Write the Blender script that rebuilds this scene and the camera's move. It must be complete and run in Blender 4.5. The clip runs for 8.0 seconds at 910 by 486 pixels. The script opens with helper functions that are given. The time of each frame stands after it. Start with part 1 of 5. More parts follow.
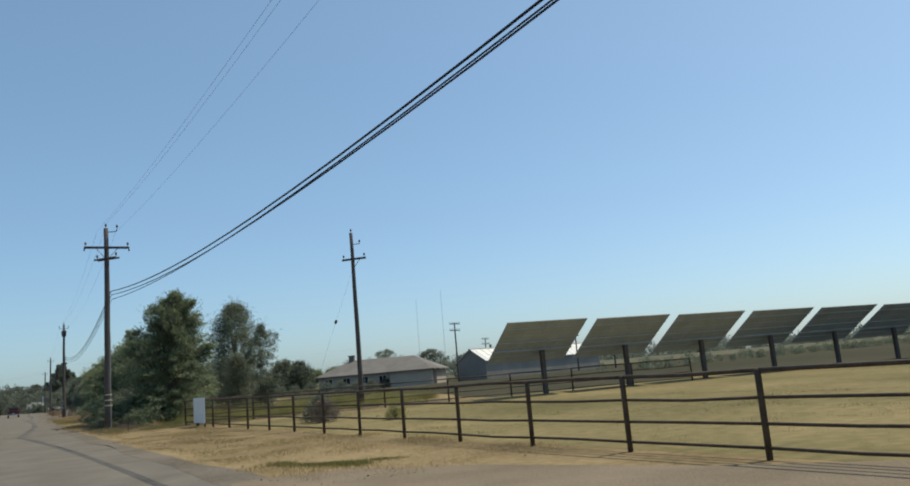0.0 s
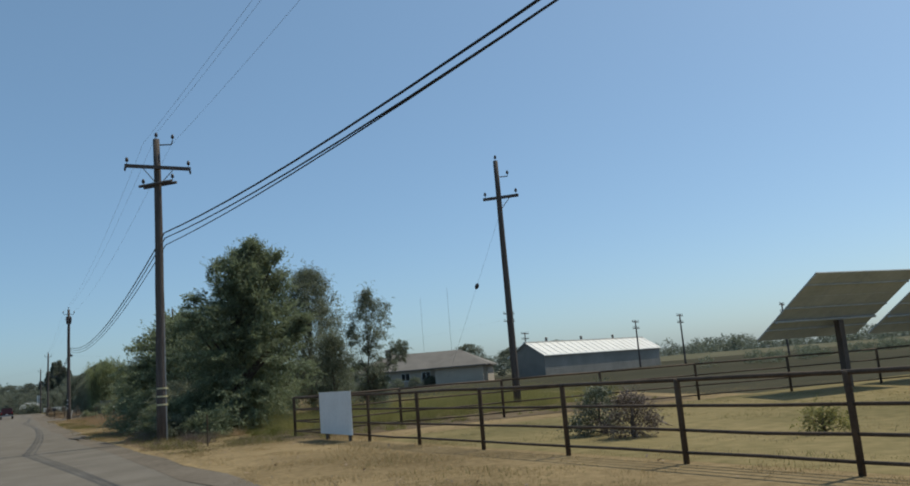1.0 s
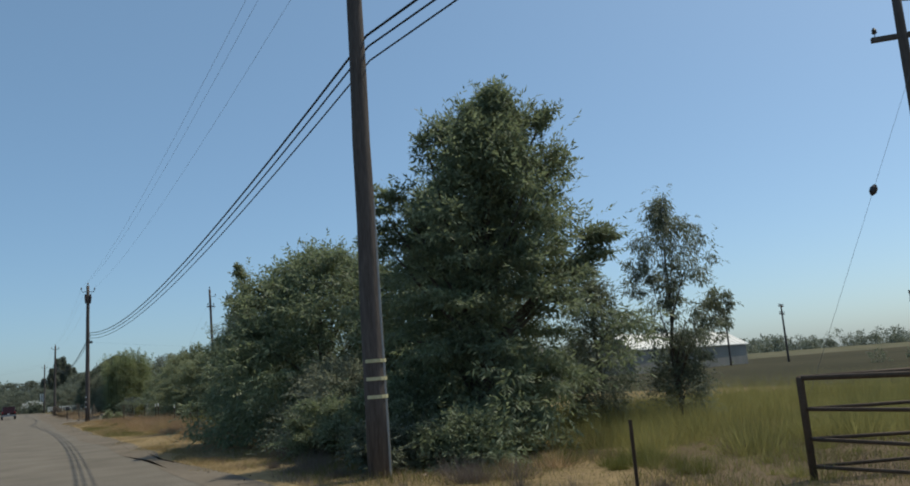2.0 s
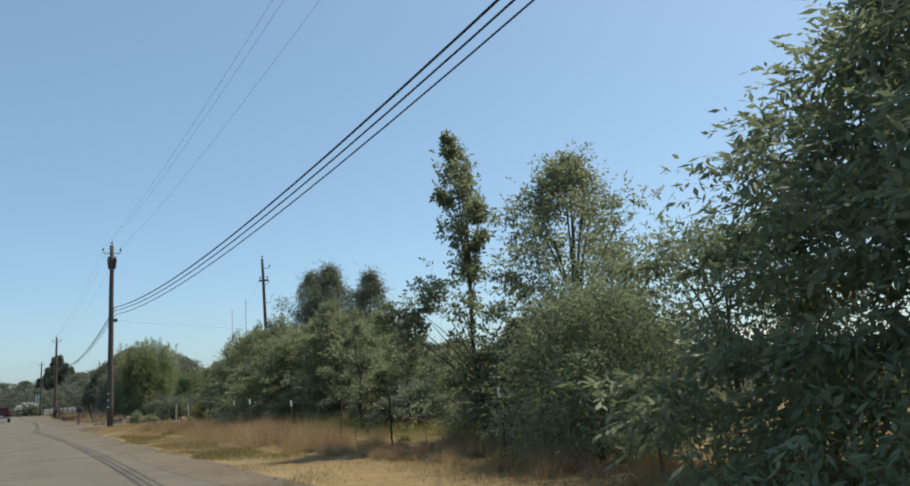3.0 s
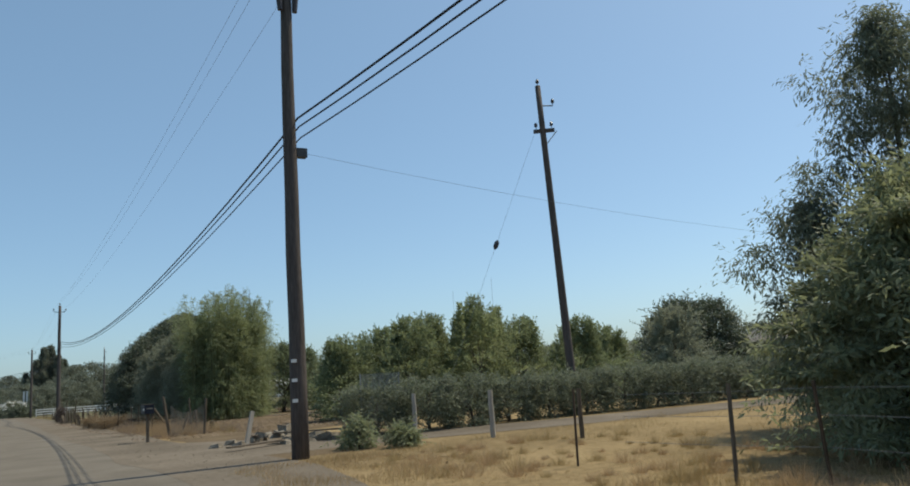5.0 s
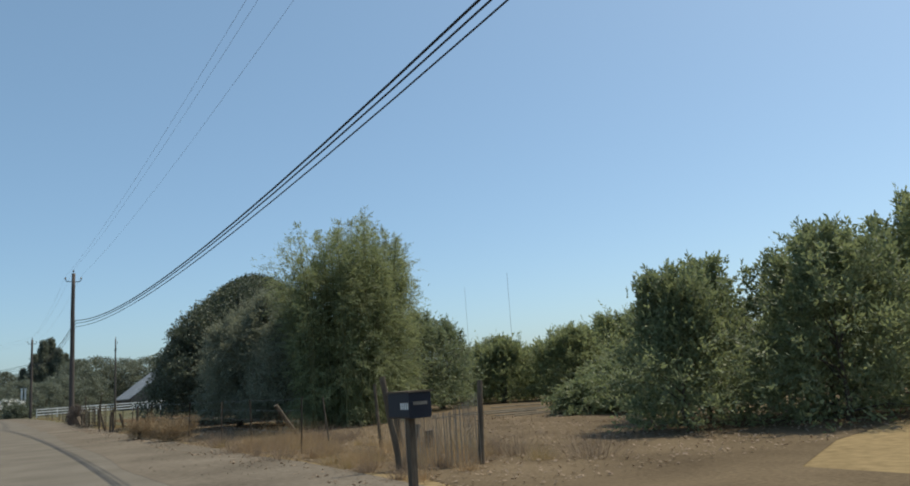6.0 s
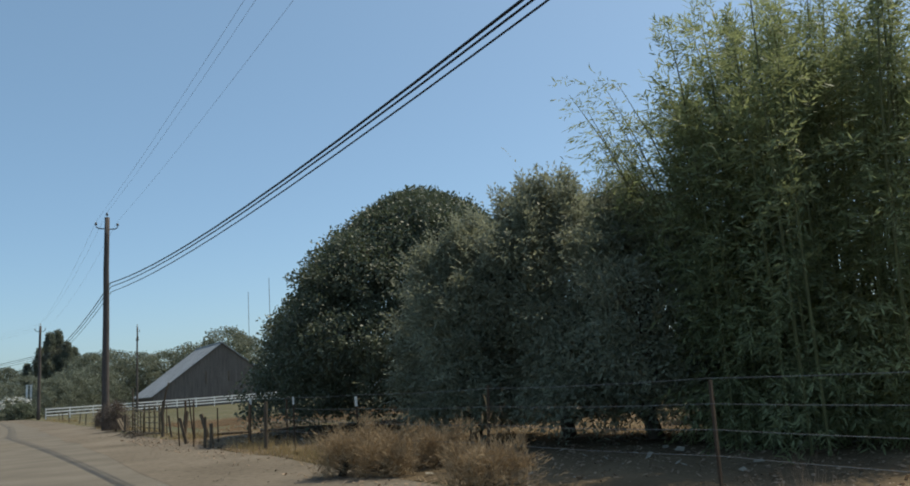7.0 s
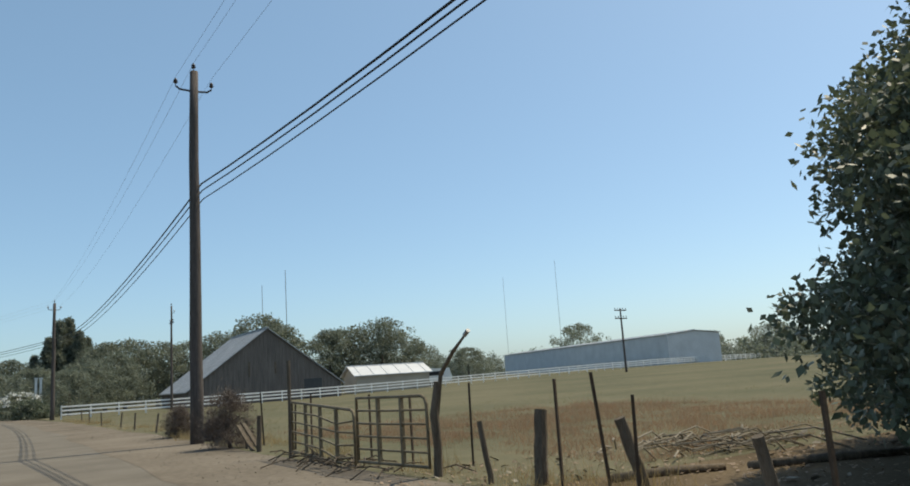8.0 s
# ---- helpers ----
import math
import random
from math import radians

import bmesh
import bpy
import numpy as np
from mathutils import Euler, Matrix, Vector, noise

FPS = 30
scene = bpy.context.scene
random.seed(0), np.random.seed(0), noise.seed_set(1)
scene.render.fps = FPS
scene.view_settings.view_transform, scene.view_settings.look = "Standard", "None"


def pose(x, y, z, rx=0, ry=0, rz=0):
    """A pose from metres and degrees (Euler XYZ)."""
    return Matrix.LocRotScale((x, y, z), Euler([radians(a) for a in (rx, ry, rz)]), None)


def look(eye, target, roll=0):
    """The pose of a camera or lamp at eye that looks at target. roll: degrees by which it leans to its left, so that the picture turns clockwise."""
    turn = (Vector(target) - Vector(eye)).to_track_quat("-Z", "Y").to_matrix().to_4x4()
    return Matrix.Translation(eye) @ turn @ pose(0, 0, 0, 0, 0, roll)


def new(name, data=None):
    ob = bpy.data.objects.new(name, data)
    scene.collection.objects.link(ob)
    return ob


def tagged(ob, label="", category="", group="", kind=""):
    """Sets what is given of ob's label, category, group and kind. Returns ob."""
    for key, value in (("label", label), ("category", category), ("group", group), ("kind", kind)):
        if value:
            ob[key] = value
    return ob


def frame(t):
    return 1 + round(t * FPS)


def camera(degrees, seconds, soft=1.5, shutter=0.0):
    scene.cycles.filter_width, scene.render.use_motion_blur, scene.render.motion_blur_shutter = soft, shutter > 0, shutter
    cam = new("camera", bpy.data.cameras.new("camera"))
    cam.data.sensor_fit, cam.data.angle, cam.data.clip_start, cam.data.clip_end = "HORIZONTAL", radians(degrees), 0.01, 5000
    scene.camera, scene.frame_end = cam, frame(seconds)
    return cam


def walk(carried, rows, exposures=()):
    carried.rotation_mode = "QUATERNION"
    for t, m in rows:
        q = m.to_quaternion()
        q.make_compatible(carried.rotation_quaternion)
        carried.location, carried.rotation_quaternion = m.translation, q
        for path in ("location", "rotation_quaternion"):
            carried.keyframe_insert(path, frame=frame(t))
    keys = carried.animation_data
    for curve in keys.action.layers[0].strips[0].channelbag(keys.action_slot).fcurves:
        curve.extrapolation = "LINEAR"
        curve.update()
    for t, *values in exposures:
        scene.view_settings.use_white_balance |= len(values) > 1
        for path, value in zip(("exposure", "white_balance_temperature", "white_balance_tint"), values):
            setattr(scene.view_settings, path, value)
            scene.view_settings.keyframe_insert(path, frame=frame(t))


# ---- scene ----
cam = camera(60.0, 8.0, 1.8)
PATH = [
    (0, (1.738, 2.559, 1.503), (2.689, 4.288, 1.826), -4.8),
    (0.5, (1.468, 11.109, 1.521), (2.428, 12.833, 1.848), -4.7),
    (1, (1.092, 20.103, 1.566), (2.058, 21.824, 1.89), -4.7),
    (1.5, (0.858, 29.256, 1.571), (1.823, 30.977, 1.895), -4.7),
    (2, (0.475, 38.508, 1.542), (1.441, 40.228, 1.872), -4.3),
    (2.2, (0.435, 42.387, 1.495), (1.398, 44.106, 1.838), -3.7),
    (3.5, (-0.084, 67.749, 1.349), (0.901, 69.456, 1.693), -3.9),
    (4, (-0.098, 76.911, 1.354), (0.895, 78.613, 1.7), -3.8),
    (4.5, (-0.074, 86.598, 1.417), (0.928, 88.294, 1.762), -3.9),
    (5, (0.012, 96.309, 1.42), (1.022, 98.002, 1.759), -4.0),
    (5.2, (0.026, 100.827, 1.409), (1.037, 102.519, 1.748), -4.0),
    (6.3, (0.206, 122.535, 1.391), (1.226, 124.221, 1.73), -3.9),
    (6.5, (0.176, 126.524, 1.382), (1.193, 128.212, 1.722), -3.8),
    (7, (0.351, 136.429, 1.358), (1.369, 138.117, 1.698), -3.9),
    (7.5, (0.46, 147.067, 1.261), (1.475, 148.756, 1.6), -3.9),
    (8, (0.565, 157.155, 1.329), (1.578, 158.846, 1.667), -3.8),
]
EXPOSURES = [(t, stops + 0.12, 6650 + 1000 * stops + 25 * t, 0) for t, stops in ((0.0, 0.04), (0.5, -0.1), (1.5, -0.2), (2.1, -0.15), (3.4, 0.3), (4.0, 0.15), (5.1, 0.05), (6.4, 0.05), (7.0, 0.05), (7.5, 0.15), (8.0, 0.19))]
walk(cam, [(t, look(eye, target, roll)) for t, eye, target, roll in PATH], EXPOSURES)

# ---- world, sun ----
SUN_EL, SUN_AZ = radians(58.8), radians(90)  # azimuth clockwise from +y
world = bpy.data.worlds.new("sky")
scene.world = world
world.use_nodes = True
wn = world.node_tree
sky = wn.nodes.new("ShaderNodeTexSky")
sky.sky_type, sky.sun_disc = "NISHITA", False
sky.sun_elevation, sky.sun_rotation = SUN_EL, SUN_AZ
sky.air_density, sky.dust_density, sky.ozone_density = 0.8, 1.4, 4.6
wn.nodes["Background"].inputs["Strength"].default_value = 0.149
haze = wn.nodes.new("ShaderNodeMix")  # a thin summer haze, even all round
haze.data_type = "RGBA"
haze.inputs[0].default_value, haze.inputs[7].default_value = 0.28, (1.6, 2.65, 3.8, 1)
wn.links.new(sky.outputs[0], haze.inputs[6])
wn.links.new(haze.outputs[2], wn.nodes["Background"].inputs["Color"])
sun = new("sun", bpy.data.lights.new("sun", "SUN"))
sun.data.energy, sun.data.angle, sun.data.color = 3.5, radians(0.6), (1.0, 0.885, 0.76)
SUN_WAY = Vector((math.cos(SUN_EL) * math.sin(SUN_AZ), math.cos(SUN_EL) * math.cos(SUN_AZ), math.sin(SUN_EL)))
sun.matrix_world = look(SUN_WAY * 60, (0, 0, 0))

# ---- materials ----
rng = np.random.default_rng(7)


def surface(name, dark, light, scale=4.0, rough=0.85, bump=0.3, metal=0.0, fine=40.0, island=0.0, leafy=0.0, stretch=(1, 1, 1), spec=0.3, hazy=0.0):
    """Two scales of noise between two colours, with fine relief; island: variation from piece to piece; leafy: light
    that shines through; hazy: a pale sheen that imitates veiling glare over dark foliage.
    """
    m = bpy.data.materials.new(name)
    m.use_nodes = True
    n, l = m.node_tree.nodes, m.node_tree.links
    b = n["Principled BSDF"]
    co = n.new("ShaderNodeTexCoord")
    mp = n.new("ShaderNodeMapping")
    mp.inputs["Scale"].default_value = stretch
    l.new(co.outputs["Object"], mp.inputs["Vector"])
    big, small = n.new("ShaderNodeTexNoise"), n.new("ShaderNodeTexNoise")
    for tex, s, d in ((big, scale, 3.0), (small, fine, 5.0)):
        tex.inputs["Scale"].default_value, tex.inputs["Detail"].default_value = s, d
        l.new(mp.outputs[0], tex.inputs["Vector"])
    add = n.new("ShaderNodeMath")
    add.operation = "MULTIPLY_ADD"
    l.new(small.outputs["Fac"], add.inputs[0])
    add.inputs[1].default_value = 0.7
    l.new(big.outputs["Fac"], add.inputs[2])
    last = add.outputs[0]
    if island:
        geo, more = n.new("ShaderNodeNewGeometry"), n.new("ShaderNodeMath")
        more.operation = "MULTIPLY_ADD"
        l.new(geo.outputs["Random Per Island"], more.inputs[0])
        more.inputs[1].default_value = island
        l.new(last, more.inputs[2])
        last = more.outputs[0]
    ramp = n.new("ShaderNodeMapRange")
    ramp.inputs["From Min"].default_value, ramp.inputs["From Max"].default_value = 0.5, 1.2 + island
    l.new(last, ramp.inputs["Value"])
    mix = n.new("ShaderNodeMix")
    mix.data_type = "RGBA"
    mix.inputs[6].default_value, mix.inputs[7].default_value = (*dark, 1), (*light, 1)
    l.new(ramp.outputs[0], mix.inputs[0])
    l.new(mix.outputs[2], b.inputs["Base Color"])
    b.inputs["Roughness"].default_value, b.inputs["Metallic"].default_value = rough, metal
    b.inputs["Specular IOR Level"].default_value = spec
    b.inputs["Sheen Weight"].default_value, b.inputs["Sheen Roughness"].default_value = hazy, 0.6
    if bump:
        bp = n.new("ShaderNodeBump")
        bp.inputs["Strength"].default_value, bp.inputs["Distance"].default_value = bump, 0.03
        l.new(small.outputs["Fac"], bp.inputs["Height"])
        l.new(bp.outputs[0], b.inputs["Normal"])
    if leafy:
        tr, sh = n.new("ShaderNodeBsdfTranslucent"), n.new("ShaderNodeMixShader")
        l.new(mix.outputs[2], tr.inputs["Color"])
        sh.inputs[0].default_value = leafy
        l.new(b.outputs[0], sh.inputs[1])
        l.new(tr.outputs[0], sh.inputs[2])
        l.new(sh.outputs[0], n["Material Output"].inputs["Surface"])
    return m


def plain(name, color, rough=0.5, metal=0.0):
    return surface(name, [c * 0.8 for c in color], [min(1, c * 1.15) for c in color], 3.0, rough, 0.1, metal)


M_ASPHALT = surface("sunbleached_asphalt", (0.125, 0.111, 0.092), (0.2, 0.178, 0.15), 0.7, 0.9, 0.5, fine=55, spec=0.02)
M_DIRT = surface("packed_pale_dirt", (0.1, 0.084, 0.066), (0.215, 0.183, 0.147), 0.35, 0.95, 0.6, fine=7, spec=0.02)
M_YARD = surface("brown_yard_dirt", (0.08, 0.06, 0.04), (0.19, 0.145, 0.095), 0.5, 0.95, 0.6, fine=14, spec=0.02)
M_SOIL = surface("dry_straw_ground", (0.118, 0.086, 0.046), (0.345, 0.258, 0.142), 0.22, 0.95, 0.6, fine=5, spec=0.02)
M_FIELD = surface("dull_far_field", (0.04, 0.038, 0.024), (0.08, 0.072, 0.046), 0.02, 0.95, 0.5, fine=0.4, spec=0.02)
M_GRAVEL = surface("grey_gravel_apron", (0.14, 0.112, 0.08), (0.25, 0.2, 0.145), 0.5, 0.95, 0.6, fine=30, spec=0.02)
M_PASTURE = surface("mown_dry_pasture", (0.085, 0.082, 0.036), (0.29, 0.225, 0.115), 0.13, 0.95, 0.5, fine=3, spec=0.02)
M_PASTURE_DRY = surface("dry_brown_pasture", (0.078, 0.082, 0.052), (0.165, 0.145, 0.095), 0.1, 0.95, 0.5, fine=2, spec=0.02)
M_DEAD = surface("dead_brush", (0.15, 0.108, 0.075), (0.38, 0.285, 0.205), 0.5, 0.9, 0, fine=6, island=0.5, leafy=0.15)
M_STRAW = surface("straw_blades", (0.2, 0.145, 0.065), (0.5, 0.38, 0.2), 0.5, 0.8, 0, fine=6, island=0.7, leafy=0.5)
M_RUST_WEED = surface("pinkish_dry_weeds", (0.22, 0.14, 0.072), (0.56, 0.41, 0.245), 0.5, 0.8, 0, fine=6, island=0.9, leafy=0.5)
M_RED_GRASS = surface("rusty_red_grass", (0.22, 0.13, 0.075), (0.46, 0.3, 0.185), 0.5, 0.8, 0, fine=6, island=0.6, leafy=0.4)
M_GREEN_GRASS = surface("green_blades", (0.09, 0.1, 0.025), (0.22, 0.21, 0.06), 0.5, 0.8, 0, fine=6, island=0.4, leafy=0.3)
M_YELLOW_WEED = surface("yellow_green_weeds", (0.1, 0.1, 0.036), (0.4, 0.37, 0.14), 0.35, 0.8, 0, fine=2, island=0.6, leafy=0.5)
M_POLE = surface("weathered_pole_wood", (0.055, 0.045, 0.04), (0.135, 0.112, 0.1), 3, 0.9, 0.5, fine=12, stretch=(6, 6, 0.5))
M_OLDWOOD = surface("grey_weathered_wood", (0.06, 0.045, 0.032), (0.19, 0.15, 0.11), 3, 0.9, 0.6, fine=16, stretch=(5, 5, 0.6))
M_PALEPOST = surface("sun_bleached_post_wood", (0.26, 0.235, 0.2), (0.46, 0.42, 0.37), 3, 0.9, 0.5, fine=16, stretch=(5, 5, 0.6))
M_BARNWOOD = surface("dark_barn_boards", (0.1, 0.084, 0.074), (0.2, 0.172, 0.152), 1, 0.9, 0.4, fine=8, stretch=(4, 4, 0.4))
M_ROOF = surface("dull_galvanised_roof", (0.3, 0.3, 0.3), (0.46, 0.46, 0.46), 0.6, 0.5, 0.1, 0.3, fine=5)
M_PALEMETAL = surface("pale_galvanised_siding", (0.5, 0.5, 0.5), (0.64, 0.64, 0.64), 0.5, 0.6, 0.1, 0.0, fine=5)
M_WHITEROOF = surface("white_metal_roof", (0.66, 0.63, 0.57), (0.8, 0.77, 0.71), 0.4, 0.45, 0.05, 0.0, fine=5)
M_SHEDWALL = surface("grey_metal_siding", (0.17, 0.16, 0.14), (0.26, 0.245, 0.22), 0.5, 0.6, 0.1, fine=6)
M_HOUSEWALL = surface("tan_stucco", (0.36, 0.31, 0.25), (0.48, 0.42, 0.34), 0.5, 0.9, 0.3, fine=20)
M_SHINGLE = surface("grey_brown_shingles", (0.13, 0.118, 0.104), (0.21, 0.19, 0.168), 0.5, 0.9, 0.4, fine=9)
M_WHITE = surface("white_paint", (0.62, 0.61, 0.58), (0.8, 0.79, 0.76), 1.5, 0.55, 0.1, fine=12)
M_BOARD = surface("blank_white_sign_face", (0.6, 0.6, 0.6), (0.74, 0.74, 0.73), 1.5, 0.5, 0.05, fine=12)
M_RUSTPIPE = surface("rusty_pipe", (0.05, 0.036, 0.027), (0.12, 0.085, 0.058), 4, 0.75, 0.3, 0.2, fine=30)
M_GATE = surface("rusty_painted_tube", (0.1, 0.08, 0.05), (0.25, 0.2, 0.13), 4, 0.75, 0.2, 0.0, fine=30)
M_TAN_BRUSH = surface("tan_dead_brush", (0.2, 0.145, 0.088), (0.46, 0.345, 0.215), 0.5, 0.9, 0, fine=6, island=0.6, leafy=0.2)
M_BRUSH = surface("dark_dead_brush", (0.1, 0.08, 0.066), (0.24, 0.19, 0.158), 0.5, 0.9, 0, fine=6, island=0.5, leafy=0.15)
M_STEEL = plain("grey_steel", (0.3, 0.3, 0.3), 0.45, 0.6)
M_DARKSTEEL = plain("dark_steel", (0.07, 0.07, 0.07), 0.5, 0.3)
M_CABLE = plain("black_cable", (0.02, 0.02, 0.022), 0.6)
M_WIRE = plain("dull_aluminium_wire", (0.2, 0.2, 0.21), 0.5, 0.5)
M_PORCELAIN = plain("dark_porcelain", (0.06, 0.05, 0.05), 0.3)
M_PANELBACK = surface("solar_panel_back", (0.3, 0.32, 0.325), (0.45, 0.475, 0.48), 0.7, 0.8, 0.1, fine=6)
M_CELLS = plain("solar_cells", (0.02, 0.03, 0.06), 0.15)
M_BARK = surface("grey_brown_bark", (0.06, 0.05, 0.04), (0.14, 0.115, 0.09), 5, 0.95, 0.7, fine=22, stretch=(3, 3, 0.7))
# the sheen on these leaves stands in for haze that lifts their darks
M_LEAF = surface("broad_green_leaves", (0.103, 0.129, 0.058), (0.321, 0.361, 0.18), 0.6, 0.55, 0, fine=3, island=0.6, leafy=0.5, spec=0.35, hazy=0.2)
M_LEAF_DARK = surface("dark_oak_leaves", (0.093, 0.115, 0.062), (0.293, 0.34, 0.186), 0.6, 0.55, 0, fine=3, island=0.6, leafy=0.5, spec=0.35, hazy=0.2)
M_LEAF_OAK = surface("black_green_oak_leaves", (0.045, 0.058, 0.034), (0.15, 0.175, 0.1), 0.6, 0.5, 0, fine=3, island=0.6, leafy=0.3, spec=0.4, hazy=0.2)
M_LEAF_OLIVE = surface("grey_olive_leaves", (0.129, 0.142, 0.091), (0.373, 0.386, 0.27), 0.6, 0.55, 0, fine=3, island=0.6, leafy=0.5, spec=0.35, hazy=0.2)
M_LEAF_BAMBOO = surface("yellow_green_bamboo_leaves", (0.11, 0.13, 0.055), (0.37, 0.41, 0.2), 0.6, 0.55, 0, fine=3, island=0.6, leafy=0.55, spec=0.35, hazy=0.2)
M_LEAF_EUC = surface("dull_eucalyptus_leaves", (0.081, 0.098, 0.063), (0.241, 0.265, 0.172), 0.6, 0.55, 0, fine=3, island=0.6, leafy=0.5, spec=0.35, hazy=0.2)
M_LEAF_YELLOW = surface("yellow_green_weed_leaves", (0.15, 0.15, 0.05), (0.48, 0.45, 0.17), 0.6, 0.6, 0, fine=3, island=0.6, leafy=0.5, spec=0.25, hazy=0.1)
M_LEAF_SHRUB = surface("mid_green_shrub_leaves", (0.115, 0.134, 0.067), (0.361, 0.386, 0.213), 0.6, 0.55, 0, fine=3, island=0.6, leafy=0.5, spec=0.35, hazy=0.2)
M_LEAF_FAR = surface("distant_tree_leaves", (0.085, 0.1, 0.07), (0.24, 0.26, 0.18), 0.2, 0.55, 0, fine=1, island=0.5, leafy=0.4, spec=0.35, hazy=0.2)
M_STONE = surface("broken_concrete", (0.13, 0.11, 0.085), (0.34, 0.3, 0.24), 3, 0.9, 0.5, fine=20)
M_BAND = surface("yellowed_reflective_band", (0.4, 0.36, 0.2), (0.62, 0.57, 0.36), 6, 0.5, 0.1, fine=30)
M_GLASS = plain("dark_window_glass", (0.02, 0.022, 0.025), 0.08)


# ---- mesh helpers ----
class Shape:
    """Collects vertices and faces for one mesh."""

    def __init__(self):
        self.v, self.f = [], []

    def box(self, x0, x1, y0, y1, z0, z1, m=None):
        k = len(self.v)
        for z in (z0, z1):
            for x, y in ((x0, y0), (x1, y0), (x1, y1), (x0, y1)):
                p = Vector((x, y, z))
                self.v.append(tuple(m @ p if m else p))
        self.f += [(k + 3, k + 2, k + 1, k), (k + 4, k + 5, k + 6, k + 7)]
        self.f += [(k + i, k + (i + 1) % 4, k + 4 + (i + 1) % 4, k + 4 + i) for i in range(4)]
        return self

    def tube(self, points, radii, sides=8, cap=True):
        """A round bar through the points."""
        pts = [Vector(p) for p in points]
        if not isinstance(radii, (list, tuple)):
            radii = [radii] * len(pts)
        k = len(self.v)
        side = None
        for i, p in enumerate(pts):
            way = (pts[min(i + 1, len(pts) - 1)] - pts[max(i - 1, 0)]).normalized()
            if side is None:
                side = way.orthogonal().normalized()
            side = (side - way * side.dot(way)).normalized()
            other = way.cross(side)
            for s in range(sides):
                a = 2 * math.pi * s / sides
                self.v.append(tuple(p + (side * math.cos(a) + other * math.sin(a)) * radii[i]))
        for i in range(len(pts) - 1):
            a = k + i * sides
            self.f += [(a + s, a + (s + 1) % sides, a + sides + (s + 1) % sides, a + sides + s) for s in range(sides)]
        if cap:
            self.f.append(tuple(k + s for s in reversed(range(sides))))
            self.f.append(tuple(k + (len(pts) - 1) * sides + s for s in range(sides)))
        return self

    def prism(self, outline, y0, y1):
        """An outline of (x, z) pushed from y0 to y1."""
        k, n = len(self.v), len(outline)
        for y in (y0, y1):
            self.v += [(x, y, z) for x, z in outline]
        self.f += [tuple(k + i for i in range(n)), tuple(k + n + i for i in reversed(range(n)))]
        self.f += [(k + (i + 1) % n, k + i, k + n + i, k + n + (i + 1) % n) for i in range(n)]
        return self

    def faces(self, verts, faces):
        k = len(self.v)
        self.v += [tuple(p) for p in verts]
        self.f += [tuple(k + i for i in face) for face in faces]
        return self

    def mesh(self, name, material, smooth=False):
        me = bpy.data.meshes.new(name)
        me.from_pydata(self.v, [], self.f)
        if material:
            me.materials.append(material)
        if smooth:
            me.polygons.foreach_set("use_smooth", [True] * len(me.polygons))
        return me


def part(name, shape, material, parent=None, label="", smooth=False):
    """Links a shape as one mesh object under a thing or a part."""
    ob = new(name, shape if isinstance(shape, bpy.types.Mesh) else shape.mesh(name, material, smooth))
    ob.parent = parent
    return tagged(ob, label)


def thing(name, label, category, x=0, y=0, z=0, turn=0, group="", kind=""):
    ob = new(name)
    ob.empty_display_size = 0.2
    ob.matrix_basis = pose(x, y, z, 0, 0, turn)
    return tagged(ob, label, category, group, kind)


def quads_mesh(name, corners, material):
    """A mesh of loose pieces from an array of pieces x corners x 3."""
    n, c, _ = corners.shape
    me = bpy.data.meshes.new(name)
    me.vertices.add(n * c)
    me.vertices.foreach_set("co", np.ascontiguousarray(corners, dtype=np.float32).ravel())
    me.loops.add(n * c)
    me.loops.foreach_set("vertex_index", np.arange(n * c, dtype=np.int32))
    me.polygons.add(n)
    me.polygons.foreach_set("loop_start", np.arange(0, n * c, c, dtype=np.int32))
    me.polygons.foreach_set("loop_total", np.full(n, c, dtype=np.int32))
    me.materials.append(material)
    me.update(calc_edges=True)
    return me


def unit(v):
    return v / np.maximum(np.linalg.norm(v, axis=-1, keepdims=True), 1e-6)


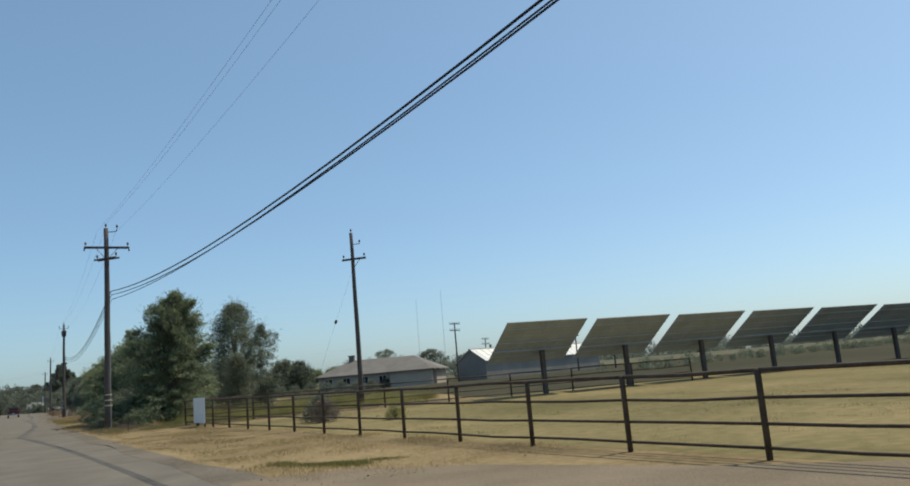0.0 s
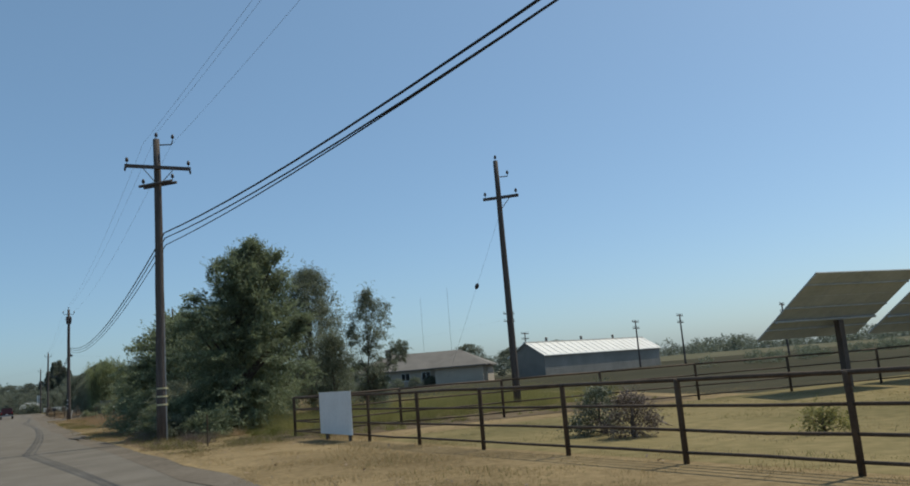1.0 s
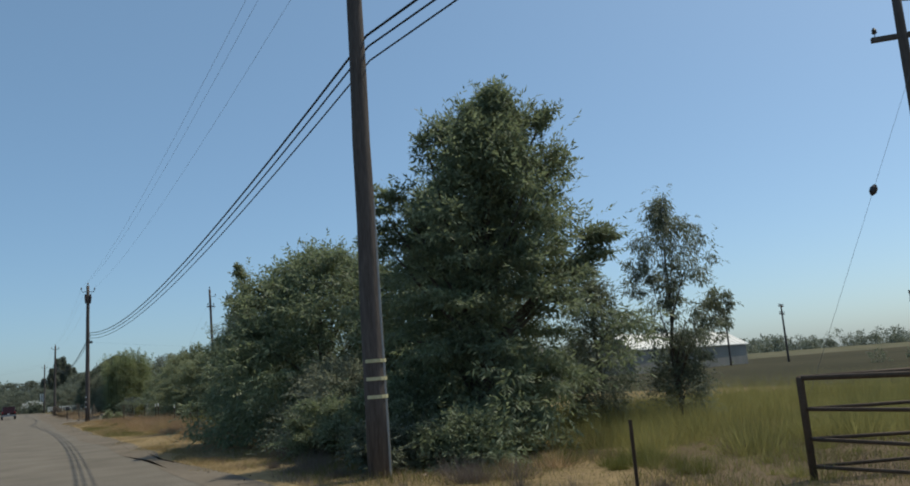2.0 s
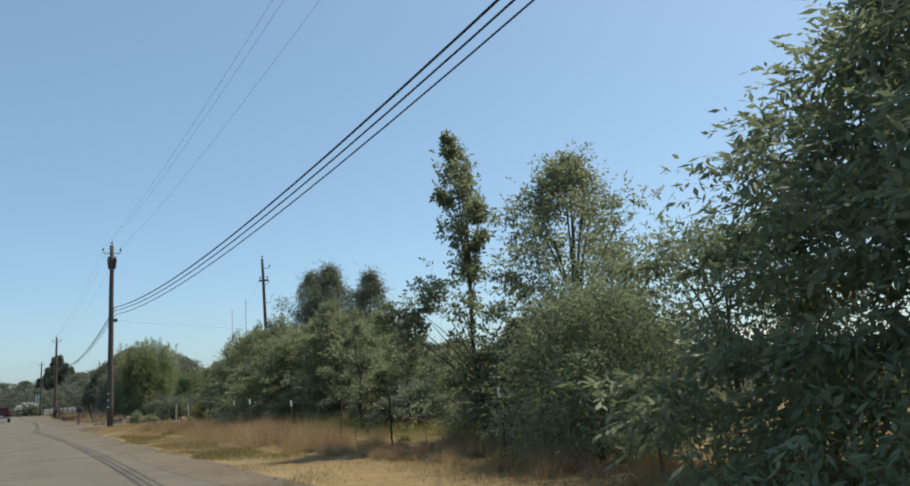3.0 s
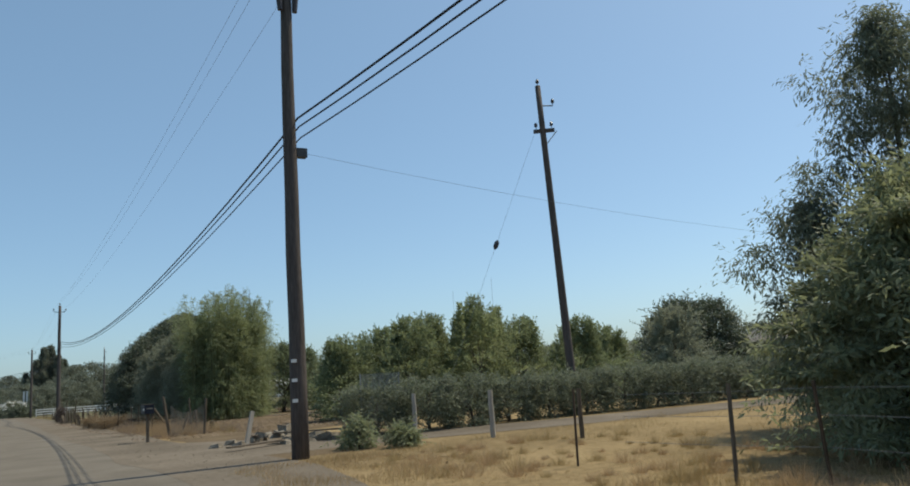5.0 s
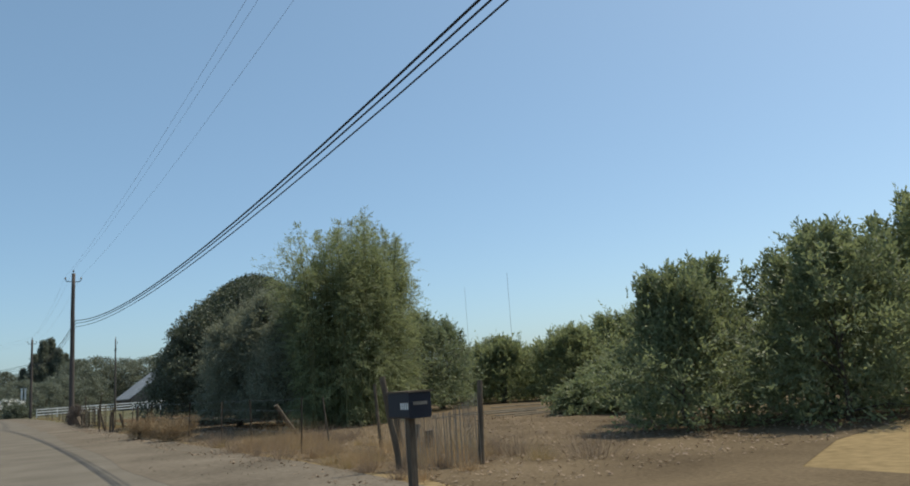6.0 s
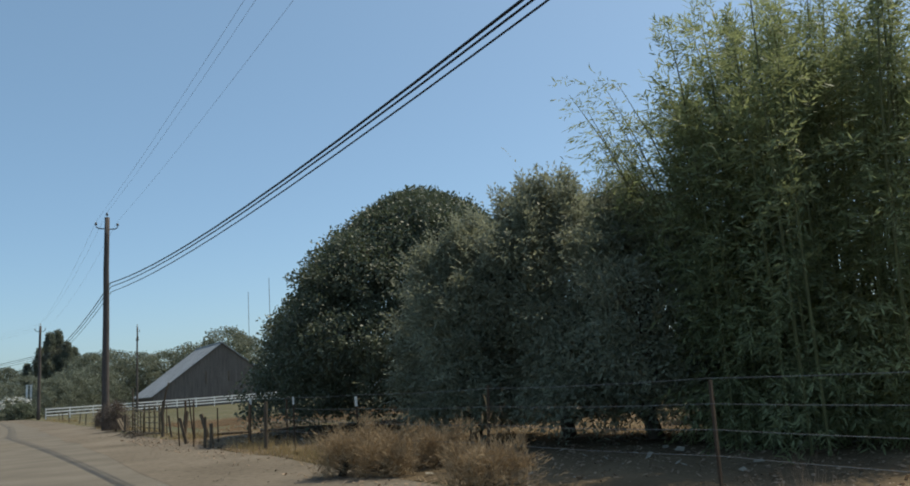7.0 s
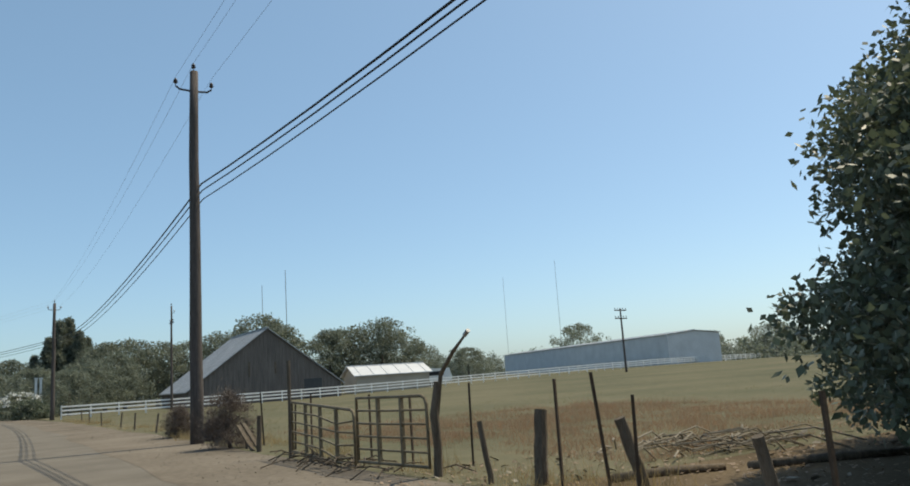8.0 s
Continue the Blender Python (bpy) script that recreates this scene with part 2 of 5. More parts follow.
def leaf_shapes(clumps, spread, per, length, width, droop=0.2, flat=0.6, heart=None, row=9):
    """Leaves scattered round clump centres; spread: the clump's radius; droop: how far they hang; flat: how level the sprays lie.
    With a heart, the leaves stand in two ranks along twigs that grow away from that point, row leaves to a twig."""
    if heart is None:
        n = len(clumps) * per
        way = unit(rng.normal(size=(n, 3)))
        far = rng.random((n, 1)) ** 0.5
        sizes = np.repeat(np.broadcast_to(spread, (len(clumps),)), per)[:, None]
        base = np.repeat(clumps, per, 0) + way * far * sizes * np.array([1, 1, flat])
        axis = unit(way * 0.8 + rng.normal(size=(n, 3)) * 0.7 + np.array([0, 0, -droop * 2]))
    else:
        twigs = max(1, per // row)
        m = len(clumps) * twigs
        mid = np.repeat(clumps, twigs, 0)
        sizes = np.repeat(np.broadcast_to(spread, (len(clumps),)), twigs)[:, None] * (0.7 + 0.7 * rng.random((m, 1)))
        grow = unit((mid - np.asarray(heart)) * np.array([1, 1, 0.7]))
        grow = unit(grow + rng.normal(size=(m, 3)) * np.array([0.5, 0.5, 0.55 * flat]))
        root = mid + rng.normal(size=(m, 3)) * sizes * np.array([0.5, 0.5, 0.5 * flat])
        across = unit(np.cross(grow, np.array([0.0, 0.0, 1.0]) + 0.35 * rng.normal(size=(m, 3))))
        s = (np.arange(row) + 0.6) / row
        n = m * row
        along = np.tile(s, m)[:, None]
        grow, across, sizes = np.repeat(grow, row, 0), np.repeat(across, row, 0), np.repeat(sizes, row, 0)
        base = np.repeat(root, row, 0) + grow * along * sizes * 1.1
        base[:, 2:] -= droop * 0.7 * sizes * along ** 2
        hand = np.where(np.arange(n) % 2, 1.0, -1.0)[:, None]
        axis = unit(grow * (0.35 + 0.7 * along) + across * hand * (1.15 - 0.7 * along) + rng.normal(size=(n, 3)) * 0.28 + np.array([0, 0, -droop]))
    side = unit(np.cross(axis, rng.normal(size=(n, 3)) + (0 if heart is None else np.array([0, 0, 1.6]))))
    ln = length * (0.6 + 0.8 * rng.random((n, 1)))
    wd = width * (0.6 + 0.8 * rng.random((n, 1)))
    return np.stack([base, base + axis * ln * 0.45 + side * wd * 0.5, base + axis * ln, base + axis * ln * 0.45 - side * wd * 0.5], 1)


def leaves(name, clumps, spread, per, length, width, material, droop=0.2, flat=0.6, heart=None, row=9, twiggy=1.0):
    """One mesh of leaves; with a heart, the share twiggy of them stands on twigs and the rest fills the clumps."""
    if heart is None:
        return quads_mesh(name, leaf_shapes(clumps, spread, per, length, width, droop, flat), material)
    on = int(per * twiggy) // row * row
    sets = [leaf_shapes(clumps, spread, on, length, width, droop, flat, heart, row)] if on else []
    if per > on:
        sets.append(leaf_shapes(clumps, spread, per - on, length * 1.1, width * 1.2, droop, flat))
    return quads_mesh(name, np.concatenate(sets), material)


def crown_points(n, h0, h1, radius, profile, hollow=0.35, lean=(0, 0), lobes=5, rough=0.3):
    """Clump centres in a crown between two heights; profile(u) gives the share of the radius at the share u of its height."""
    u = rng.random(n) ** 0.9
    a = rng.random(n) * 2 * math.pi
    shift = rng.random(3) * 6.28
    wob = 1 + rough * (np.sin(a * lobes + shift[0] + u * 7) * 0.5 + np.sin(a * 2 + shift[1] - u * 5) * 0.5 + np.sin(u * 19 + a * 3 + shift[2]) * 0.35)
    r = radius * np.array([profile(v) for v in u]) * wob * (hollow + (1 - hollow) * rng.random(n) ** 0.5)
    return np.stack([r * np.cos(a) + lean[0] * u, r * np.sin(a) + lean[1] * u, h0 + (h1 - h0) * u], 1)


def cone(u):
    return min(1.0, 0.7 + u * 1.6) * (1 - u) ** 1.05 + 0.03


def fir(u):
    return (0.75 + 0.5 * u) * (1 - u) ** 0.66 + 0.02


def dome(u):
    return math.sqrt(max(0.0, 1 - (1.55 * u - 0.55) ** 2)) + 0.05


def column(u):
    return (0.75 + 0.35 * math.sin(u * 2.8)) * min(1, (1.03 - u) * 3.2)


def bushy(u):
    return math.sqrt(max(0.0, 1 - (1.1 * u - 0.1) ** 2)) * 0.95 + 0.05


def tree(name, label, x, y, height, radius, profile, material, clumps=420, per=42, spread=0.42, leaf=(0.13, 0.06), h0=0.12, trunk=0.14,
         droop=0.25, flat=0.7, hollow=0.35, lean=(0, 0), rough=0.3, limbs=16, z=0, category="tree", group="", squash=1.0, shoots=0, boughs=0, reach=1.2, shoot=0.15, row=9, extra=(), twiggy=0.5):
    t = thing(name, label, category, x, y, z, 0, group)
    pts = crown_points(clumps, height * h0, height, radius, profile, hollow, lean, rough=rough)
    pts[:, 1] *= squash
    high = pts[pts[:, 2] > height * 0.72]
    tufts = []
    for k in range(shoots):
        p = high[int(rng.integers(len(high)))]
        tufts += [p + np.array([0.03 * rng.normal(), 0.03 * rng.normal(), shoot * s]) for s in range(5)]
    for k in range(boughs):
        u, a, far = 0.08 + 0.86 * rng.random(), rng.random() * 6.28, reach * (0.85 + 0.3 * rng.random())
        r = radius * profile(u) * far + 0.25
        sag, zig = -0.12 * r + 0.45 * rng.random(), 0.25 * rng.normal()
        for s in np.linspace(0.55, 1, 7):
            tufts.append(np.array([r * s * math.cos(a + zig * s) + lean[0] * u, r * s * math.sin(a + zig * s) * squash, height * (h0 + (1 - h0) * u) + sag * s * s]) + 0.05 * rng.normal(size=3))
    for px, py, pz, pr in extra:
        tufts += [np.array([px, py, pz]) + pr * rng.normal(size=3) for _ in range(9)]
    sizes = spread * (0.6 + 0.8 * rng.random(clumps))
    if tufts:
        pts, sizes = np.concatenate([pts, tufts]), np.concatenate([sizes, np.full(len(tufts), spread * 0.5)])
    part("crown", leaves("crown", pts, sizes, per, leaf[0], leaf[1], material, droop, flat, (lean[0] * 0.4, lean[1] * 0.4, height * 0.35), row, twiggy), None, t)
    wood, arms = Shape(), []
    bend = [(lean[0] * k * 0.8 + rng.normal() * 0.05, lean[1] * k * 0.8 + rng.normal() * 0.05, height * k * 0.86 - 0.1 * (k == 0)) for k in (0, 0.15, 0.35, 0.6, 0.85, 1)]
    wood.tube(bend, [trunk * s for s in (1.25, 1, 0.8, 0.55, 0.3, 0.08)], 8)
    for p in pts[rng.choice(clumps, limbs, replace=False)]:
        q = Vector(p)
        at = max(0.06, q.z / height * 0.62 - 0.06)
        root = Vector((lean[0] * at * 0.8, lean[1] * at * 0.8, height * at))
        mid = root.lerp(q, 0.5) + Vector((0, 0, 0.08 * height * rng.random()))
        arms.append(([root, mid, q], [trunk * 0.38, trunk * 0.22, trunk * 0.06]))
    for px, py, pz, pr in extra:
        arms.append(([(lean[0] * 0.2, lean[1] * 0.2, pz * 0.45), (px * 0.5, py * 0.5, pz * 0.72), (px, py, pz)], [trunk * 0.4, trunk * 0.25, trunk * 0.08]))
    stem = part("trunk", wood, M_BARK, t, smooth=True)
    for way, radii in arms:
        part("limb", Shape().tube(way, radii, 5, False), M_BARK, stem, smooth=True)
    return t


def shrub(name, label, x, y, height, radius, material, **more):
    args = dict(clumps=260, per=40, spread=0.32, leaf=(0.1, 0.05), h0=0.02, trunk=0.05, limbs=14, hollow=0.3, category="shrub")
    args.update(more)
    return tree(name, label, x, y, height, radius, bushy, material, **args)


def blades(name, label, n, spot, height, width, material, category="grass", lean=0.35):
    """Grass as loose blades; spot(n) gives the x, y of their feet."""
    xy = spot(n)
    n = len(xy)
    clump = np.array([0.3 + 1.4 * max(0, noise.noise((px * 0.9, py * 0.7, 1.3)) * 1.1 + 0.35) for px, py in xy])
    h = height * (0.3 + 0.9 * rng.random(n) ** 1.5) * clump
    a = rng.random(n) * 2 * math.pi
    foot = np.column_stack([xy, np.full(n, -0.01)])
    side = np.column_stack([np.cos(a), np.sin(a), np.zeros(n)]) * (width * (0.6 + 0.8 * rng.random(n)))[:, None]
    tip = rng.normal(size=(n, 2)) * lean
    top = foot + np.column_stack([tip * h[:, None], h])
    corners = np.stack([foot - side, foot + side, top], 1)
    return tagged(new(name, quads_mesh(name, corners, material)), label, category, kind="stuff")


def mounds(name, label, centres, per, height, width, material, category="weeds"):
    """Feathery clumps of fine stems that fan out from each centre (x, y, size)."""
    n = len(centres) * per
    mid, size = np.repeat(centres[:, :2], per, 0), np.repeat(centres[:, 2], per)
    off = rng.normal(size=(n, 2)) * 0.2 * size[:, None]
    out = off * 1.1 + rng.normal(size=(n, 2)) * 0.13 * size[:, None]
    h = height * size * (0.35 + 0.65 * rng.random(n)) * np.exp(-1.1 * np.linalg.norm(off, axis=1) / size)
    a = rng.random(n) * 2 * math.pi
    side = np.column_stack([np.cos(a), np.sin(a), np.zeros(n)]) * (width * (0.6 + 0.8 * rng.random(n)))[:, None]
    foot = np.column_stack([mid + off, np.full(n, -0.01)])
    top = foot + np.column_stack([out, h])
    return tagged(new(name, quads_mesh(name, np.stack([foot - side, foot + side, top], 1), material)), label, category, kind="stuff")


def patchy(x0, x1, y0, y1, cover=0.5, scale=0.4):
    """Random feet in a rectangle, thinned in patches."""
    def spot(n):
        xy = np.column_stack([x0 + (x1 - x0) * rng.random(n), y0 + (y1 - y0) * rng.random(n)])
        keep = np.array([noise.noise((px * scale, py * scale, 3.1)) * 0.5 + 0.5 for px, py in xy])
        return xy[keep > 1 - cover - 0.25 * rng.random(n)]
    return spot


# ---- ground and road ----
def ease(v):
    v = min(1.0, max(0.0, v))
    return v * v * (3 - 2 * v)


XS = [-2400, -900, -300, -120, -60, -30, -15, -6, 0, 4, 7, 10, 12, 14, 17, 20, 24, 28, 33, 40, 50, 60, 75, 90, 110, 130, 160, 220, 320, 600, 1200, 2400]
YS = [-2400, -900, -300, -100, -40, -10, 10, 30, 45, 55, 65, 75, 90, 110, 130, 150, 165, 180, 195, 210, 230, 250, 280, 320, 380, 500, 900, 1500, 2450]


def gz(x, y):
    """The lie of the land: a gentle rise behind the far pasture, a slight fall under the solar field."""
    def raw(u, v):
        return 1.3 * ease((u - 14) / 110) * ease((v - 150) / 60)

    if y <= 150 or x <= 14:
        return 0.0
    x, y = min(x, XS[-1] - 0.1), min(y, YS[-1] - 0.1)
    i = max(k for k in range(len(XS)) if XS[k] <= x)
    j = max(k for k in range(len(YS)) if YS[k] <= y)
    u, v = (x - XS[i]) / (XS[i + 1] - XS[i]), (y - YS[j]) / (YS[j + 1] - YS[j])
    low = raw(XS[i], YS[j]) * (1 - u) + raw(XS[i + 1], YS[j]) * u
    high = raw(XS[i], YS[j + 1]) * (1 - u) + raw(XS[i + 1], YS[j + 1]) * u
    return low * (1 - v) + high * v


EDGE = [(-400, 12.0), (-40, 6.0), (0, 5.2), (20, 4.7), (45, 3.85), (60, 3.4), (90, 3.0), (145, 3.2), (165, 3.45), (190, 3.65), (222, 3.5),
        (245, 2.3), (265, -1.0), (290, -7.5), (330, -22.0), (420, -68.0)]


def edge(y):
    """The right edge of the asphalt."""
    return float(np.interp(y, [a for a, _ in EDGE], [b for _, b in EDGE]))


def sheet(name, xs, ys, height, material, label, category):
    s = Shape()
    s.faces([(x, y, height(x, y)) for y in ys for x in xs],
            [(j * len(xs) + i, j * len(xs) + i + 1, (j + 1) * len(xs) + i + 1, (j + 1) * len(xs) + i) for j in range(len(ys) - 1) for i in range(len(xs) - 1)])
    return tagged(new(name, s.mesh(name, material, True)), label, category, kind="structure")


def strip(name, rows, material, label, category, lift, wave=0.0):
    """A ribbon of ground; rows of y, left x, right x."""
    s = Shape()
    cols = 7
    pts = []
    for y, a, b in rows:
        for i in range(cols):
            u = i / (cols - 1)
            ragged = wave * noise.noise((y * 0.9, i * 3.3, lift * 90)) * (i in (0, cols - 1))
            x = a + (b - a) * u + ragged
            pts.append((x, y, gz(x, y) + lift))
    s.faces(pts, [(j * cols + i, j * cols + i + 1, (j + 1) * cols + i + 1, (j + 1) * cols + i) for j in range(len(rows) - 1) for i in range(cols - 1)])
    return tagged(new(name, s.mesh(name, material, True)), label, category, kind="structure")


sheet("ground", XS, YS, gz, M_FIELD, "dull dry country ground", "ground")
strip("verge", [(y, edge(y) - 0.3, 27 + 7 * noise.noise((y * 0.07, 2.2, 0.4))) for y in [-80 + 4.0 * i for i in range(57)]], M_SOIL, "dry straw-coloured verge and lots beside the road", "verge", 0.003)

ys = [-120 + 3.0 * i for i in range(180)]
strip("road", [(y, edge(y) - 7.4, edge(y)) for y in ys], M_ASPHALT, "sun-bleached two-lane asphalt road with cracks", "road", 0.012, 0.12)
strip("road_shoulder", [(y, edge(y) - 0.25, edge(y) + 0.4 + 0.35 * ease((y - 60) / 10) + 1.5 * ease((y - 100) / 12)) for y in ys], M_DIRT, "pale packed dirt road shoulder", "shoulder", 0.0155, 0.35)
strip("pasture_front", [(y, 10.3 - 0.0495 * (y - 18.3), 44 - 0.1 * y) for y in [-60 + 4 * i for i in range(26)]], M_PASTURE, "mown golden-green pasture grass", "pasture", 0.005)
sheet("pasture_back", [5.3] + [x for x in XS if 5.3 < x <= 320], [y for y in YS if 165 <= y <= 320], lambda x, y: gz(x, y) + 0.012, M_PASTURE_DRY, "dry brown pasture grass", "pasture")
strip("dirt_yard", [(y, 5.6 - 1.6 * ease((123 - y) / 5), 9 + 20 * ease((y - 123) / 8)) for y in [113 + 1.5 * i for i in range(36)]], M_YARD, "bare pale dirt yard beside the road", "dirt", 0.009, 0.5)
track = Shape()
way = [(5, 119, 4.5), (9, 116.2, 1.9), (14, 114.6, 1.5), (22, 113.6, 1.4), (34, 113, 1.4), (60, 112, 1.4)]
track.faces([(x, y + s * w, 0.013) for x, y, w in way for s in (-1, 1)], [(2 * i, 2 * i + 2, 2 * i + 3, 2 * i + 1) for i in range(len(way) - 1)])
tagged(new("driveway", track.mesh("driveway", M_DIRT)), "pale dirt driveway leading off the road", "driveway", kind="structure")


apron = Shape().faces([(4.3, -20, 0.018), (30, -20, 0.018), (30, 4, 0.018), (11.4, 8.2, 0.018), (9.6, 10.6, 0.018), (8.1, 14.0, 0.018), (6.6, 15.9, 0.018), (5.0, 16.3, 0.018), (4.6, 16.0, 0.018)], [(0, 1, 2, 3, 4, 5, 6, 7, 8)])
tagged(new("driveway_apron", apron.mesh("driveway_apron", M_GRAVEL)), "grey gravel driveway apron by the road", "driveway", kind="structure")

bare = Shape().faces([(9.4, 42.5, 0.0085), (22, 41, 0.0085), (24, 46, 0.0085), (17, 50, 0.0085), (11, 49.5, 0.0085), (8.6, 47.5, 0.0085), (7.6, 45, 0.0085)], [(0, 1, 2, 3, 4, 5, 6)])
tagged(new("bare_ground", bare.mesh("bare_ground", M_YARD)), "bare brown ground behind a pipe fence", "ground", kind="structure")

# ---- utility poles and wires ----
def insulator(parent, x, y, z):
    s = Shape().tube([(x, y, z), (x, y, z + 0.12)], 0.012, 6)
    s.tube([(x, y, z + 0.1), (x, y, z + 0.14), (x, y, z + 0.16), (x, y, z + 0.2), (x, y, z + 0.23), (x, y, z + 0.26)], [0.035, 0.075, 0.045, 0.065, 0.04, 0.03], 8)
    part("insulator", s, M_PORCELAIN, parent)


def utility_pole(x, y, h, kind, label, turn=0, lean=(0, 0), r=0.15, group="", arm=0.9):
    t = thing("utility_pole", label, "utility pole", x, y, gz(x, y), turn, group)
    n = 9
    wob = [rng.normal() * 0.012 for _ in range(n)]
    at = lambda z: (lean[0] * z / h, lean[1] * z / h)
    part("shaft", Shape().tube([(at(h * k / (n - 1))[0] + wob[k], at(h * k / (n - 1))[1], h * k / (n - 1) - 0.3 * (k == 0)) for k in range(n)],
                               [r * (1.12 - 0.42 * k / (n - 1)) for k in range(n)], 14), M_POLE, t, smooth=True)
    lx, ly = at(h)
    if kind == "cross":
        insulator(t, lx - 0.03, ly, h)
        z = h - 1.15
        part("crossarm", Shape().box(-1.18, 1.18, -0.22, -0.12, z - 0.06, z + 0.06), M_POLE, t)
        for s in (-1, 1):
            part("brace", Shape().tube([(s * 0.55, -0.17, z - 0.05), (s * 0.08, -0.14, z - 0.62)], 0.018, 5), M_STEEL, t)
            insulator(t, s * 1.1, -0.17, z + 0.06)
            part("string_insulator", Shape().tube([(s * 1.16, -0.17, z - 0.08), (s * 1.17, -0.17, z - 0.2)], [0.045, 0.03], 7), M_PORCELAIN, t)
        part("top_bracket", Shape().tube([(0.05, 0, h - 0.22), (0.5, -0.1, h - 0.2), (0.55, -0.1, h - 0.05)], 0.025, 6), M_DARKSTEEL, t)
        insulator(t, 0.55, -0.1, h - 0.06)
        z -= 0.62
        arm = Shape()
        for s in (-1, 1):
            arm.tube([(s * 0.1 - 0.5, s * 0.1 + 0.55, z), (s * 0.1 + 0.5, s * 0.1 - 0.55, z)], 0.055, 6)
        part("buck_arm", arm, M_POLE, t)
        for v in (-0.45, 0.45):
            insulator(t, v, -1.1 * v, z + 0.05)
        part("conduit", Shape().tube([(0.12, -0.12, 0), (0.1, -0.1, 4.6)], 0.03, 6), M_STEEL, t)
    elif kind == "switch":
        insulator(t, 0, 0, h)
        for s in (-1, 1):
            part("bracket_arm", Shape().tube([(s * 0.06, 0, h - 0.5), (s * 0.42, 0, h - 0.55), (s * 0.52, 0, h - 0.42)], 0.025, 6), M_DARKSTEEL, t)
            insulator(t, s * 0.52, 0, h - 0.44)
            part("fuse_cutout", Shape().tube([(s * 0.19, -0.1, h - 0.75), (s * 0.2, -0.12, h - 1.0), (s * 0.17, -0.12, h - 1.55)], [0.05, 0.09, 0.06], 8), M_PORCELAIN, t)
        part("cable_box", Shape().box(0.12, 0.36, -0.09, 0.09, h - 4.95, h - 4.75), M_DARKSTEEL, t)
    elif kind == "bracket":
        insulator(t, 0, 0, h)
        for s in (-1, 1):
            part("bracket_arm", Shape().tube([(s * 0.06, 0, h - 0.62), (s * 0.4, 0, h - 0.6), (s * 0.5, 0, h - 0.52)], 0.03, 6), M_DARKSTEEL, t)
            insulator(t, s * 0.52, 0, h - 0.54)
    elif kind == "short":
        insulator(t, lx, ly, h)
        ax, ay = at(h - 1.7)
        part("crossarm", Shape().box(ax - 0.06, ax + 0.06, ay - arm, ay + arm * 0.8, h - 1.76, h - 1.64), M_POLE, t)
        for v in (-arm + 0.1, arm * 0.8 - 0.1):
            insulator(t, ax, ay + v, h - 1.64)
        part("bracket_arm", Shape().tube([(ax, ay, h - 0.75), (ax + 0.2, ay - 0.45, h - 0.72)], 0.022, 6), M_DARKSTEEL, t)
        insulator(t, ax + 0.2, ay - 0.45, h - 0.72)
        part("brace", Shape().tube([(ax, ay - 0.5, h - 1.74), (ax, ay - 0.1, h - 2.2)], 0.018, 5), M_STEEL, t)
    elif kind == "far":
        for k, z in enumerate((h - 0.25, h - 1.3)):
            part("crossarm", Shape().box(-1.2, 1.2, -0.06, 0.06, z - 0.07, z + 0.07), M_POLE, t)
            for v in (-1.1, -0.5, 0.5, 1.1):
                insulator(t, v, 0, z + 0.07)
    if kind == "switch":
        for z in (1.2, 1.62, 2.02):
            part("tag", Shape().box(-0.2, -0.09, -0.2, -0.17, z - 0.035, z + 0.035), M_WHITE, t, "small white metal tag")
    if kind == "cross":
        for z in (1.29, 1.58, 1.87):
            part("band", Shape().tube([(0, 0, z - 0.028), (0, 0, z + 0.028)], r * 1.12 + 0.006, 14), M_BAND, t, "pale yellowish worn band")
    return t


ROW_X = 5.63
ROW = [(12.2, -72.0, 11.4), (8.45, -10.0, 11.4), (ROW_X, 50.7, 11.25), (ROW_X, 112.55, 11.45), (ROW_X, 180.2, 10.9), (ROW_X, 236.8, 10.4)]
for (px, py, ph), kind, words in zip(ROW, ("bracket", "bracket", "cross", "switch", "bracket", "bracket"), (
        "weathered wooden utility pole beside the road", "weathered wooden utility pole beside a driveway", "tall wooden utility pole with a crossarm and reflective bands, among trees",
        "wooden utility pole with fuse cutouts beside a dirt driveway", "bare wooden utility pole with small brackets beside a fence",
        "wooden utility pole where the road bends")):
    utility_pole(px, py, ph, kind, words, group="poles along the road", r=0.17)
utility_pole(-14, 292, 10.2, "bracket", "distant wooden utility pole past the bend", group="poles along the road")
utility_pole(20.0, 49.4, 10.85, "short", "leaning wooden pole with a short crossarm in a pasture", 45, (-0.16, -0.02), 0.15)
utility_pole(17.28, 118.0, 11.7, "short", "leaning wooden pole with a short arm behind a hedge", 55, (-0.12, 0.31), 0.14, arm=0.42)
utility_pole(16.4, 240.1, 10.4, "short", "thin wooden pole in front of a barn", 0, (0, 0), 0.12)
for px, py, ph, turn in ((62.5, 115.5, 9.5, 20), (90, 153, 8.4, 20), (89, 119, 7.6, 25), (90.5, 110.5, 7.7, 25), (96, 96, 7.6, 25), (71.2, 234.5, 8.2, 10)):
    utility_pole(px, py, ph, "far", "distant wooden power pole with crossarms", turn, group="far poles", r=0.14)


def sagging(a, b, sag, n=22):
    a, b = Vector(a), Vector(b)
    return [a.lerp(b, k / n) - Vector((0, 0, sag * 4 * (k / n) * (1 - k / n))) for k in range(n + 1)]


stops = ROW + [(-14.0, 292.0, 10.2)]


